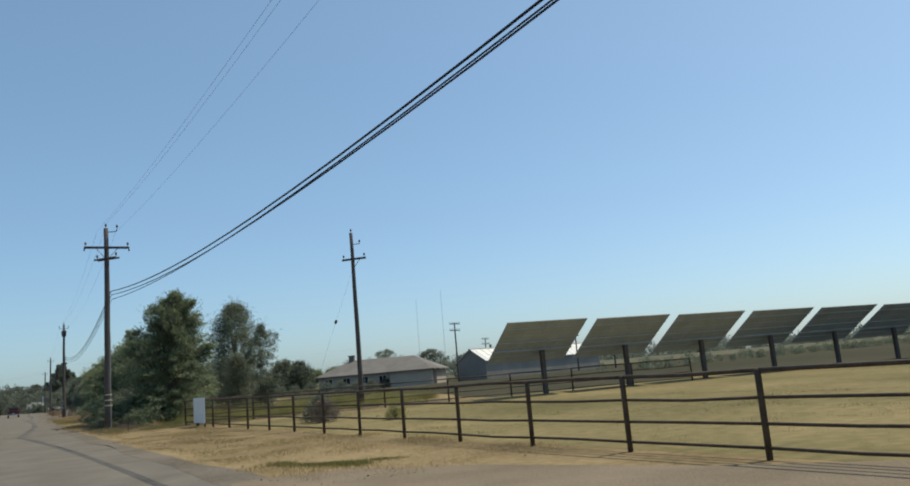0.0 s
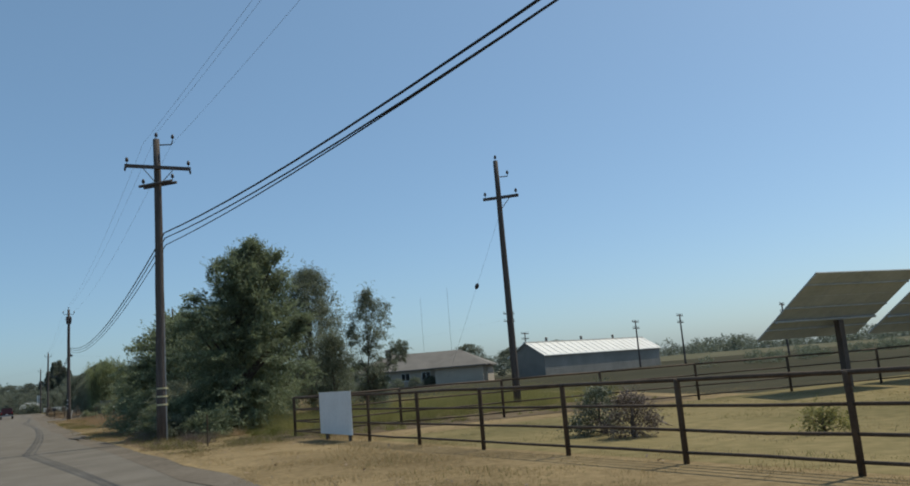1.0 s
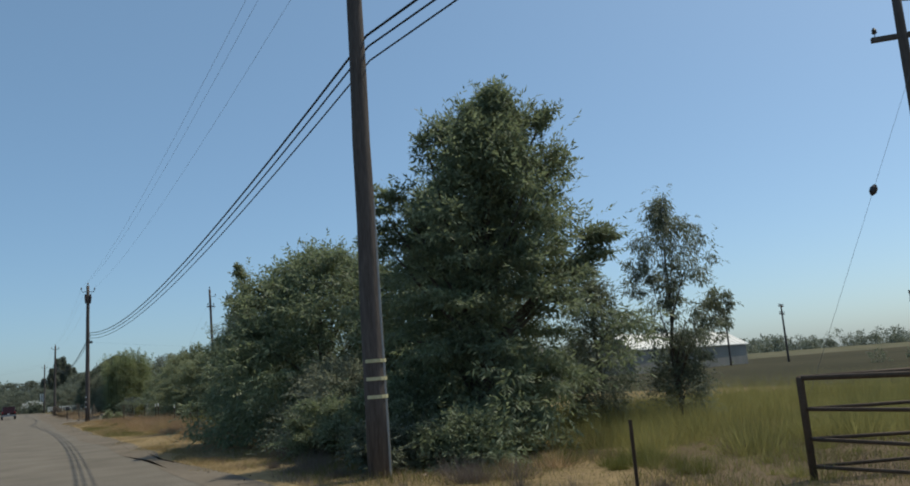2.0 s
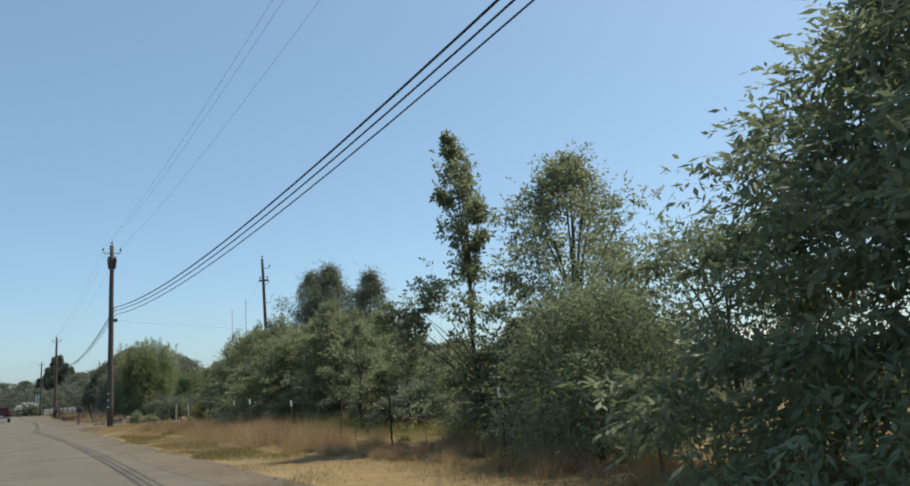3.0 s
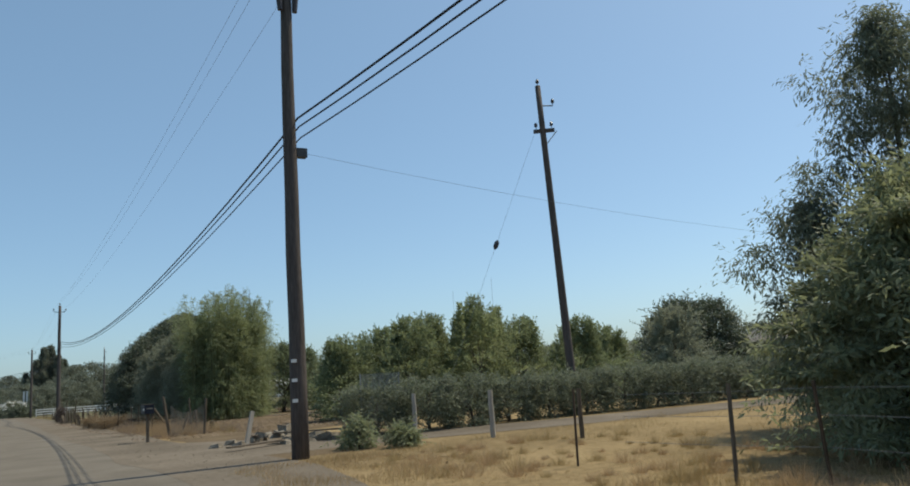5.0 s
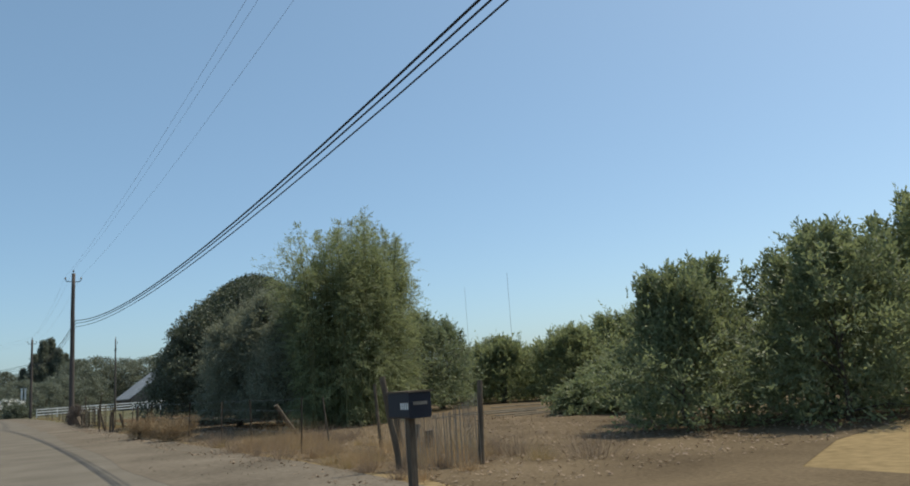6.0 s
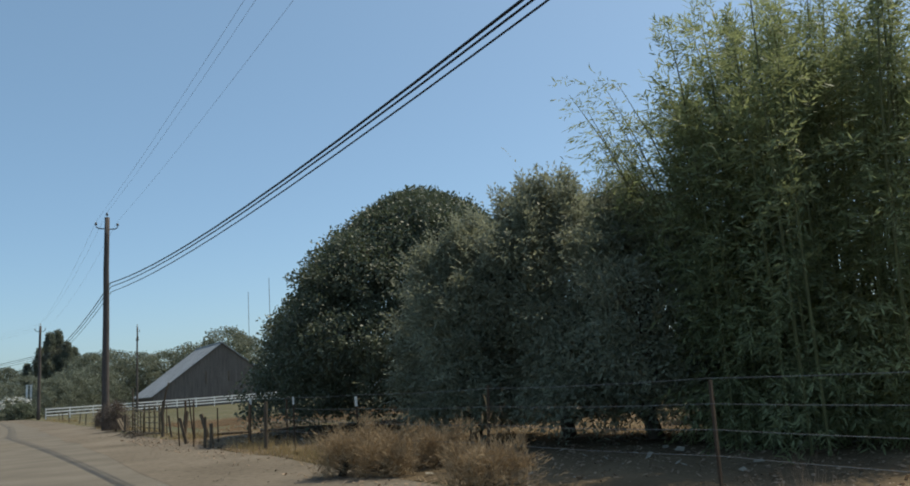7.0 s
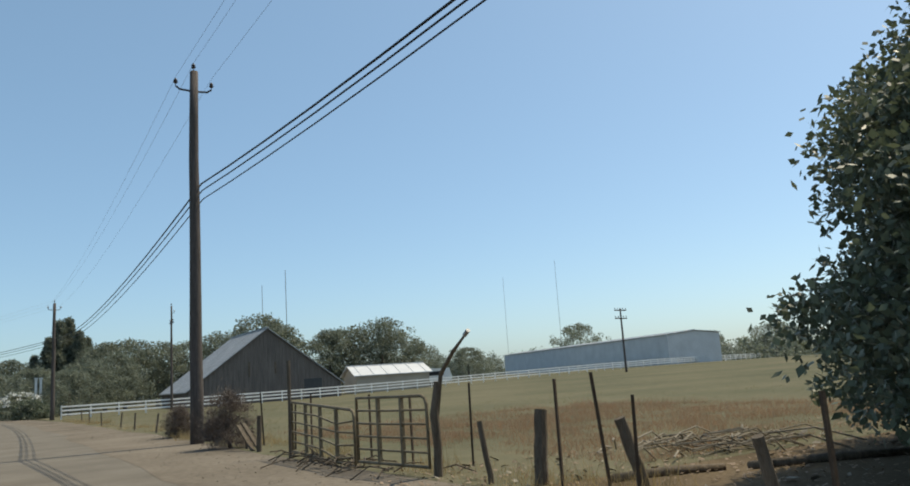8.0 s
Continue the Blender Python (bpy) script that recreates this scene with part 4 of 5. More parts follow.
for x, y, l, a in ((6.95, 164.55, 1.5, -14), (8.6, 163.95, 2.4, -20), (9.6, 162.2, 2.0, -30)):
    t = thing("fallen_log", "grey fallen timber lying on dry ground", "log", x, y, gz(x, y), a)
    part("log", Shape().tube([(0, 0, 0.05), (l * 0.5, 0.05, 0.055), (l, -0.03, 0.045)], [0.055, 0.06, 0.045], 8), M_OLDWOOD, t, smooth=True)


sticks = Shape()
for k in range(70):
    x, y, a = 9.9 + 0.7 * rng.normal(), 165.9 + 0.6 * rng.normal(), 0.15 + 0.35 * rng.normal()
    l, z = 0.5 + 0.9 * rng.random(), 0.03 + 0.22 * rng.random()
    sticks.tube([(x, y, z), (x + l * 0.5 * math.cos(a), y + l * 0.5 * math.sin(a), z + 0.06 * rng.random()), (x + l * math.cos(a), y + l * math.sin(a), 0.03)], 0.014, 5)
tagged(new("stick_heap", sticks.mesh("stick_heap", M_STONE)), "heap of pale dry sticks in a dry pasture", "branches", kind="stuff")


# ---- mailbox, yard fence, rubble ----
M_NAVY = plain("blue_black_paint", (0.014, 0.017, 0.028), 0.5)
box = thing("mailbox", "blue-black metal mailbox with a flat lid on a wooden post", "mailbox", 4.75, 125.72, 0, 4)
part("post", Shape().box(-0.045, 0.045, -0.045, 0.045, -0.2, 0.96), M_OLDWOOD, box)
body = part("box", Shape().prism([(-0.16, 0.98), (-0.14, 0.96), (0.14, 0.96), (0.16, 0.98), (0.16, 1.27), (-0.16, 1.27)], -0.26, 0.24), M_NAVY, box)
part("lid", Shape().box(-0.18, 0.18, -0.28, 0.3, 1.272, 1.29), M_OLDWOOD, body, "grey board lid")
for k in range(4):
    part("number_bar", Shape().box(-0.164, -0.161, -0.245 + 0.05 * k, -0.21 + 0.05 * k, 1.07, 1.15), M_WHITE, body)
part("plate", Shape().box(-0.1, 0.1, -0.266, -0.261, 1.12, 1.16), M_STONE, body)
old_post(7.18, 128.0, 1.35, 0.06, (0.05, 0))
M_NET = plain("pale_tan_netting", (0.34, 0.29, 0.23), 0.9)
netting = thing("yard_fence", "sagging pale wire netting between wooden posts", "fence", 6.05, 128.6, 0)
for k in range(64):
    u = k / 63
    x, y = 1.08 * u, -0.63 * u + 0.02 * rng.normal()
    part("strand", Shape().tube([(x, y, 0), (x + 0.01 * rng.normal(), y + 0.02 * rng.normal(), 0.4), (x, y, 1.12 - 0.3 * math.sin(u * 3.1) + 0.06 * rng.random())], 0.0045, 4, False), M_NET, netting)
for h in (0.06, 0.14, 0.22, 0.3, 0.38, 0.46, 0.54, 0.6):
    part("strand", Shape().tube([(0, 0, h * 1.5), (0.54, -0.315, h), (1.08, -0.63, h * 1.45)], 0.002, 4, False), M_NET, netting)
for k in range(46):
    a, d = rng.random() * 6.28, rng.random() ** 0.6
    x, y = 7.2 + 1.9 * d * math.cos(a), 118.6 + 1.4 * d * math.sin(a)
    s = 0.06 + 0.15 * rng.random()
    rock = thing("rubble_block", "broken pale concrete block in a rubble heap", "rubble", x, y, 0, rng.random() * 360, "rubble heap")
    pts = [Vector(p) * s * (0.7 + 0.5 * rng.random()) for p in ((-1, -0.8, 0), (1, -0.7, 0), (0.9, 0.8, 0), (-0.8, 0.9, 0), (-0.8, -0.6, 0.7), (0.8, -0.5, 0.8), (0.6, 0.6, 0.6), (-0.6, 0.7, 0.9))]
    lift = 0.45 * (1 - d) * rng.random()
    part("block", Shape().faces([p + Vector((0, 0, lift - 0.03)) for p in pts], [(3, 2, 1, 0), (4, 5, 6, 7), (0, 1, 5, 4), (1, 2, 6, 5), (2, 3, 7, 6), (3, 0, 4, 7)]), M_STONE, rock)
for x, y, l, a, z in ((6.2, 117.2, 2.3, 28, 0.12), (6.5, 119.1, 1.6, 80, 0.25), (7.6, 117.5, 2.0, -30, 0.3)):
    t = thing("plank", "weathered plank lying on rubble", "plank", x, y, z, a, "rubble heap")
    part("plank", Shape().box(-l / 2, l / 2, -0.09, 0.09, -0.02, 0.02), M_OLDWOOD, t)


# ---- the vehicle on the road ----
def suv(x, y, turn):
    t = thing("suv", "dark red sport utility vehicle driving on the road", "car", x, y, 0.012, turn)
    paint = plain("dark_red_paint", (0.03, 0.01, 0.011), 0.25)
    side = [(-2.35, 0.45), (2.3, 0.45), (2.35, 0.75), (2.2, 1.05), (1.0, 1.15), (0.35, 1.72), (0.1, 1.78), (-2.05, 1.8), (-2.25, 1.2), (-2.38, 0.9)]
    s = Shape()
    n = len(side)
    rows = ((-0.93, 0.97), (-0.88, 1.0), (0.88, 1.0), (0.93, 0.97))
    for w, k in rows:
        s.v += [(w * (1 if z < 1.16 else 0.84), u * k, 0.45 + (z - 0.45) * k) for u, z in side]
    s.f = [tuple(range(n))[::-1], tuple(3 * n + i for i in range(n))] + [(r * n + i, r * n + (i + 1) % n, (r + 1) * n + (i + 1) % n, (r + 1) * n + i) for r in range(3) for i in range(n)]
    part("body", s, paint, t)
    part("rear_window", Shape().faces([(-0.68, -2.19, 1.24), (0.68, -2.19, 1.24), (0.62, -2.09, 1.66), (-0.62, -2.09, 1.66)], [(0, 1, 2, 3)]), M_GLASS, t)
    part("bumper", Shape().box(-0.9, 0.9, -2.46, -2.3, 0.45, 0.68), M_STEEL, t, "chrome bumper")
    part("number_plate", Shape().box(-0.16, 0.16, -2.475, -2.462, 0.72, 0.84), M_WHITE, t)
    for k in (-1, 1):
        part("tail_light", Shape().box(k * 0.78 - 0.09, k * 0.78 + 0.09, -2.42, -2.3, 0.85, 1.15), plain("red_lens", (0.3, 0.01, 0.01), 0.2), t)
        part("side_window", Shape().faces([(k * 0.8, -1.9, 1.22), (k * 0.8, 0.6, 1.22), (k * 0.79, 0.2, 1.64), (k * 0.79, -1.85, 1.66)], [(0, 1, 2, 3)]), M_GLASS, t)
        part("mirror", Shape().box(k * 0.93, k * 1.12, 0.75, 0.85, 1.1, 1.28), paint, t)
        for v in (-1.45, 1.45):
            w = part("wheel", Shape().tube([(k * 0.7, v, 0.37), (k * 0.94, v, 0.37)], 0.37, 18), M_CABLE, t)
            part("rim", Shape().tube([(k * 0.94, v, 0.37), (k * 0.95, v, 0.37)], 0.22, 14), M_STEEL, w)


suv(-0.65, 172, 1)

for x, y, h in ((117, 540.8, 53), (112, 489.6, 53), (242.5, 466, 56), (255.7, 532, 57)):
    t = thing("radio_mast", "thin distant radio mast", "mast", x, y, 0, 0, "radio masts")
    part("mast", Shape().tube([(0, 0, 0), (0, 0, h)], [0.2, 0.14] if x < 200 else [0.11, 0.08], 5), M_STEEL, t)

# ---- trees and shrubs by the pasture ----
tree("conifer_like_tree", "large dense dark green tree beside a utility pole", 8.75, 52.75, 7.3, 2.25, fir, M_LEAF_DARK, 900, 77, 0.42, (0.13, 0.036), 0.02, 0.16, 0.25, 0.35, 0.3, rough=0.8, limbs=34, shoots=10, boughs=60, reach=1.08, lean=(0.8, -0.25), row=11,
     extra=((2.3, -1.28, 4.1, 0.2), (2.45, -1.38, 4.35, 0.14), (2.1, -1.2, 3.85, 0.2), (1.9, -1.05, 3.5, 0.2), (-1.45, 0.8, 5.0, 0.2), (-1.2, 0.66, 5.4, 0.18), (-1.55, 0.9, 4.5, 0.2), (-0.6, 0.35, 6.4, 0.16), (-0.3, 0.16, 6.75, 0.14), (0.2, -0.1, 7.1, 0.12), (0.75, -0.42, 7.45, 0.1), (1.6, -0.9, 6.9, 0.12), (1.75, -1.0, 5.9, 0.15)))
tree("conifer_like_tree", "dark green tree crowded behind another", 10.4, 57.2, 6.5, 2.3, cone, M_LEAF_DARK, 620, 70, 0.44, (0.14, 0.045), 0.02, 0.14, 0.3, 0.4, 0.3, rough=0.5, limbs=20, boughs=30)
tree("broad_tree", "dense rounded dark green tree beside the road", 8.4, 61.2, 5.3, 3.0, bushy, M_LEAF_DARK, 1000, 76, 0.42, (0.13, 0.045), 0.02, 0.14, 0.3, 0.5, 0.3, limbs=26, squash=1.45, boughs=40, reach=1.1)
tree("tall_shrubby_tree", "grey-green upright tree behind a fence", 15.5, 63.4, 7.9, 2.1, bushy, M_LEAF_EUC, 900, 63, 0.42, (0.12, 0.032), 0.05, 0.13, 0.6, 0.9, 0.3, limbs=22, boughs=8, reach=1.0, rough=0.45)
tree("slender_tree", "slender eucalyptus tree with a leaning trunk and a low side branch", 14.65, 53.2, 5.6, 0.85, column, M_LEAF_EUC, 125, 99, 0.25, (0.11, 0.024), 0.28, 0.055, 0.9, 1.0, 0.15, (0.3, 0.1), 0.8, 8,
     extra=((1.45, 0, 2.8, 0.22), (1.75, 0, 3.0, 0.18), (1.2, 0, 2.5, 0.22), (0.7, 0, 2.0, 0.25), (-0.45, 0, 3.6, 0.22), (0.5, 0, 1.6, 0.25)))
shrub("leafy_shrub", "dark shrub round the foot of a slender tree", 15.0, 53.4, 1.7, 0.75, M_LEAF_EUC, clumps=150, per=54, spread=0.26, leaf=(0.09, 0.026))
shrub("leafy_shrub", "tall dense grey-green shrub behind a pipe fence", 13.75, 55.0, 3.7, 0.85, M_LEAF_EUC, clumps=260, per=60, spread=0.36, leaf=(0.11, 0.028))
for x, y, h, r in ((8.4, 68.4, 2.6, 1.6), (7.4, 57.0, 2.0, 1.5), (8.8, 66, 3.2, 2.0)):
    shrub("roadside_shrub", "dusty grey-green shrub at the roadside", x, y, h, r, M_LEAF_OLIVE if h < 2.5 else M_LEAF_DARK, group="roadside shrubs", clumps=330, per=60, leaf=(0.08, 0.03))
for x, y, h, r, mat in ((6.9, 53.0, 1.4, 0.9, M_LEAF_DARK), (7.3, 50.7, 0.8, 0.7, M_LEAF_DARK), (6.6, 55.4, 1.1, 0.8, M_LEAF_DARK), (6.2, 51.6, 0.6, 0.4, M_LEAF_EUC)):
    shrub("roadside_shrub", "scruffy dark shrub at the foot of a utility pole", x, y, h, r, mat, group="roadside shrubs", clumps=170, per=54, spread=0.26, leaf=(0.09, 0.028), rough=0.6, boughs=14)
shrub("round_bush", "small dark bush in the pasture behind a pipe fence", 12.1, 34.0, 0.95, 0.55, M_LEAF_OAK, clumps=110, per=40, spread=0.16, leaf=(0.07, 0.02))
shrub("round_bush", "small dark bush in the pasture behind a pipe fence", 11.9, 32.7, 0.85, 0.45, M_BRUSH, clumps=90, per=40, spread=0.16, leaf=(0.07, 0.02))
shrub("weedy_bush", "low scruffy weed in the pasture", 13.5, 29.5, 0.45, 0.4, M_YELLOW_WEED, clumps=40, per=30, spread=0.14, leaf=(0.08, 0.02))

# ---- the overgrown stretch ----
def tiers(u):
    return (0.95 - 0.5 * u if u < 0.5 else 0.14) if u < 0.62 else 0.5 * math.sin(min(1.0, (u - 0.6) / 0.12) * 1.57) * (1.02 - u) ** 0.3


tree("young_tree", "open-branched young tree with sparse broad leaves in tiers", 9.5, 73.9, 6.75, 1.55, tiers, M_LEAF_SHRUB, 170, 42, 0.24, (0.11, 0.05), 0.1, 0.05, 0.2, 0.6, 0.3, (-0.25, 0.12), 0.6, 26, boughs=14, reach=1.0,
     extra=((-1.95, 0.8, 2.85, 0.12), (-1.6, 0.7, 3.0, 0.16), (-1.2, 0.5, 3.0, 0.18), (-1.4, 0.6, 2.5, 0.18), (-0.9, 0.4, 3.5, 0.14), (-0.35, 0.1, 6.75, 0.1), (-0.4, 0.1, 7.0, 0.07)))
tree("young_tree", "leafy young tree crowded beside another", 10.6, 71.6, 6.0, 1.6, column, M_LEAF_SHRUB, 460, 56, 0.32, (0.1, 0.04), 0.08, 0.09, 0.3, 0.5, 0.25, (0.0, 0), 0.5, 22)
for x, y, h, r in ((10.1, 82.7, 3.3, 0.65), (11.6, 82.0, 2.7, 0.65), (13.8, 82.4, 2.8, 0.75)):
    tree("young_tree", "spindly young tree above weeds", x, y, h, r, column, M_LEAF_SHRUB, 60, 36, 0.22, (0.12, 0.045), 0.2, 0.05, 0.2, 0.6, 0.2, (0.1, 0), 0.7, 14, group="young trees", boughs=12)
for x, y, h, r, mat in ((10.6, 73.2, 2.6, 1.4, M_LEAF_SHRUB), (10.2, 70.4, 2.8, 1.5, M_LEAF_SHRUB), (13.3, 81.0, 0.8, 0.9, M_LEAF_YELLOW), (15.2, 82.2, 0.75, 0.9, M_LEAF_YELLOW), (10.9, 80.4, 1.1, 0.9, M_LEAF_EUC), (11.6, 86.4, 1.3, 0.9, M_LEAF_SHRUB), (11.7, 84.2, 1.2, 0.9, M_LEAF_SHRUB), (11.3, 82.5, 0.9, 0.9, M_LEAF_YELLOW), (11.8, 76.8, 1.5, 1.1, M_LEAF_SHRUB), (11.4, 74.4, 2.3, 1.3, M_LEAF_SHRUB)):
    shrub("low_shrub", "low leafy shrub among tall weeds", x, y, h, r, mat, group="low shrubs", clumps=int(90 + 70 * h), per=50, spread=0.3, leaf=(0.11, 0.04), rough=0.5, boughs=18, reach=1.15)
for x, y, h, r, mat in ((11.4, 88.2, 4.15, 1.7, M_LEAF_SHRUB), (10.6, 91.4, 3.5, 2.1, M_LEAF_SHRUB), (11.4, 95.6, 4.4, 2.3, M_LEAF_SHRUB), (11.0, 99.4, 4.1, 2.0, M_LEAF_SHRUB), (11.3, 102.4, 3.6, 1.65, M_LEAF_SHRUB), (12.9, 103.9, 2.5, 0.8, M_LEAF_SHRUB),
                        (14.2, 91, 4.2, 2.2, M_LEAF), (14.6, 97, 4.9, 2.4, M_LEAF), (13.6, 102.0, 4.2, 1.8, M_LEAF)):
    shrub("overgrown_shrub", "tall overgrown green shrub behind a wire fence", x, y, h, r, mat, group="overgrown shrubs", clumps=int(130 + 80 * h), per=58 if x < 13 else 34, spread=0.4, leaf=(0.12, 0.036), limbs=22, rough=0.6, flat=0.35, boughs=46, reach=1.2, shoots=14, row=10)
tree("eucalyptus", "tall drooping eucalyptus above the shrubs", 16.5, 102.2, 8.4, 1.3, column, M_LEAF_EUC, 330, 117, 0.42, (0.14, 0.03), 0.3, 0.14, 0.9, 1.0, 0.25, (0, 0), 0.6, 10)
tree("eucalyptus", "slim drooping eucalyptus above the shrubs", 17.6, 98.8, 7.6, 1.05, column, M_LEAF_EUC, 230, 117, 0.4, (0.14, 0.03), 0.3, 0.12, 0.9, 1.0, 0.25, (0, 0), 0.6, 8)
tree("eucalyptus", "slim drooping eucalyptus above the shrubs", 16.6, 105.4, 8.6, 1.25, column, M_LEAF_EUC, 250, 117, 0.42, (0.14, 0.03), 0.3, 0.12, 0.9, 1.0, 0.25, (0, 0), 0.6, 8)
tree("eucalyptus", "young drooping eucalyptus beside the driveway", 13.9, 106.0, 4.4, 1.0, column, M_LEAF_EUC, 180, 99, 0.38, (0.12, 0.028), 0.12, 0.08, 0.8, 1.0, 0.25, (0.2, 0), 0.6, 8)

# ---- hedge and orchard by the driveway ----
def boxy(u):
    return 0.97 if u < 0.86 else 0.97 - 2.2 * (u - 0.86)


for k in range(17):
    x = 9.6 + 1.5 * k
    tree("hedge_bush", "clipped dusty hedge bush along a driveway", x, 117.3 - 0.04 * k + 0.1 * rng.normal(), 1.32 + 0.12 * rng.random(), 1.05, boxy, M_LEAF_EUC, 200, 45, 0.2, (0.08, 0.03), 0.02, 0.05, 0.1, 0.8, 0.45, (0, 0), 0.12, 12, group="driveway hedge", category="shrub", squash=0.75)
for x, y, h, r, mat in ((13.4, 129.4, 2.5, 1.6, M_LEAF), (16.0, 131, 3.0, 1.7, M_LEAF), (15.6, 127, 3.1, 1.9, M_LEAF), (19.2, 127, 4.0, 2.5, M_LEAF_BAMBOO), (22.6, 128.5, 3.2, 2.0, M_LEAF), (25.4, 127.5, 3.0, 1.9, M_LEAF), (17.4, 128.6, 3.4, 1.8, M_LEAF), (21, 130, 3.6, 2.0, M_LEAF), (31.0, 126.5, 3.4, 2.0, M_LEAF_OLIVE), (28.4, 129, 2.6, 1.5, M_LEAF)):
    shrub("orchard_bush", "tall leafy orchard bush with upright shoots", x, y, h, r, mat, group="orchard bushes", clumps=int(130 + 70 * h), per=42, spread=0.3, leaf=(0.11, 0.044), rough=0.5, droop=-0.3, shoots=46, shoot=0.24)
for x, h, r in ((38.9, 5.3, 2.3), (41.9, 5.2, 2.2)):
    tree("round_tree", "dark dense round tree beside a house", x, 133.6, h, r, dome, M_LEAF_OAK, 420, 45, 0.45, (0.16, 0.08), 0.15, 0.2, 0.2, group="dark round trees")
for k in range(9):
    shrub("garden_bush", "rounded garden bush before a house", 33 + 2.6 * k, 124.6 + 0.3 * rng.normal(), 1.2 + 0.5 * rng.random(), 1.1, M_LEAF_EUC, group="garden bushes", clumps=100, per=32, spread=0.24, leaf=(0.1, 0.05))
shrub("weedy_bush", "spiky yellow-green bush with upright shoots in dry weeds", 7.9, 96.9, 0.62, 0.42, M_YELLOW_WEED, clumps=22, per=27, spread=0.16, leaf=(0.2, 0.009), droop=-0.9, shoots=16, shoot=0.09, rough=0.8)
for x, y, h, r in ((7.3, 113.4, 0.62, 0.4), (8.0, 112.6, 0.4, 0.3)):
    shrub("weedy_bush", "low scruffy green weed on dry ground", x, y, h, r, M_LEAF_SHRUB, group="roadside weeds", clumps=70, per=30, spread=0.16, leaf=(0.1, 0.03))

# ---- bamboo, olives, oak ----
bam = thing("bamboo", "tall dense clump of yellow-green bamboo by the road", "bamboo", 12.4, 145.0, 0)
M_CULM = surface("bamboo_culms", (0.07, 0.075, 0.03), (0.15, 0.15, 0.06), 3, 0.5, 0.1, fine=20)
tips, sprays = [], []
for k in range(120):
    a, d = rng.random() * 6.28, rng.random() ** 0.5
    bx, by, h = 2.2 * d * math.cos(a) + 1.22 * d * math.sin(a), 2.2 * d * math.cos(a) - 1.22 * d * math.sin(a), 6.7 + 2.5 * rng.random() ** 1.7 - 0.9 * d * d
    ox, oy = 0.2 * bx + 0.15 * rng.normal(), 0.2 * by + 0.15 * rng.normal()
    arch = 0.1 + 0.06 * rng.random()
    at = lambda u: (bx + ox * u ** 2.2, by + oy * u ** 2.2, h * (u - arch * u ** 5))
    part("culm", Shape().tube([at(u) for u in np.linspace(0, 1, 7)], [0.03, 0.028, 0.025, 0.022, 0.018, 0.012, 0.005], 5, False), M_CULM, bam)
    for u in np.linspace(0.06, 0.84, 14):
        tips.append(np.array(at(u)) + np.array([0.26, 0.26, 0.1]) * rng.normal(size=3))
    for u in np.linspace(0.8, 1.03, 7):
        sprays.append(np.array(at(u)) + 0.05 * rng.normal(size=3))
part("foliage", leaves("foliage", np.array(tips), 0.4, 99, 0.15, 0.028, M_LEAF_BAMBOO, 0.35, 0.8, (0, 0, 2.0), 9), None, bam)
part("top_foliage", leaves("top_foliage", np.array(sprays), np.tile(np.linspace(0.3, 0.1, 7), 120), 36, 0.14, 0.024, M_LEAF_BAMBOO, 0.1, 0.8, (0, 0, 4.0), 9), None, bam)
airy = []
for k in range(14):
    bx, by, ox, oy, h = -1.1 + 0.25 * rng.normal(), 1.1 + 0.25 * rng.normal(), -1.3 + 0.4 * rng.normal(), 0.6 + 0.3 * rng.normal(), 5.4 + 1.7 * rng.random()
    at = lambda u: (bx + ox * u ** 2, by + oy * u ** 2, h * (u - 0.08 * u ** 3))
    part("culm", Shape().tube([at(u) for u in np.linspace(0, 1, 7)], [0.025, 0.024, 0.022, 0.018, 0.014, 0.01, 0.004], 5, False), M_CULM, bam)
    airy += [np.array(at(u)) + 0.1 * rng.normal(size=3) for u in np.linspace(0.5, 1.0, 12)]
part("outer_foliage", leaves("outer_foliage", np.array(airy), 0.27, 27, 0.13, 0.024, M_LEAF_BAMBOO, 0.4, 0.8, (0.5, -1.0, 3.0), 9), None, bam)
for x, y, h, r in ((11.2, 147.6, 4.5, 1.9), (10.9, 149.9, 5.2, 2.0), (9.8, 151.7, 4.4, 1.6)):
    tree("olive_tree", "grey-green olive tree behind a wire fence", x, y, h, r, bushy, M_LEAF_OLIVE, 800, 80, 0.4, (0.1, 0.03), 0.1, 0.13, 0.1, 0.8, 0.3, (0, 0), 0.4, 16, group="olive trees", boughs=20, reach=1.05, shoots=40, twiggy=0.3)
def oak_shape(u):
    return (1 - u ** 2.6) ** 0.75 * (0.94 + 0.06 * min(1, 8 * u)) + 0.02


tree("oak_tree", "broad dark round evergreen oak with a low skirt", 12.8, 159.4, 7.5, 5.15, oak_shape, M_LEAF_OAK, 4200, 58, 0.44, (0.1, 0.056), 0.07, 0.34, 0.15, 0.75, 0.5, (0, 0), 0.13, 16, boughs=50, reach=0.92, row=8, twiggy=0.12)
for k in range(7):
    x, y = 26 + 7.5 * k, 158 + 3.0 * k + 1.2 * rng.normal()
    shrub("orchard_bush", "leafy orchard row beyond a dirt yard", x, y, 2.0 + 0.34 * k, 3.6 + 0.3 * k, M_LEAF_BAMBOO, group="orchard row", clumps=260, per=30, spread=0.5, leaf=(0.25, 0.09), shoots=50, shoot=0.24, droop=-0.5, rough=0.5)
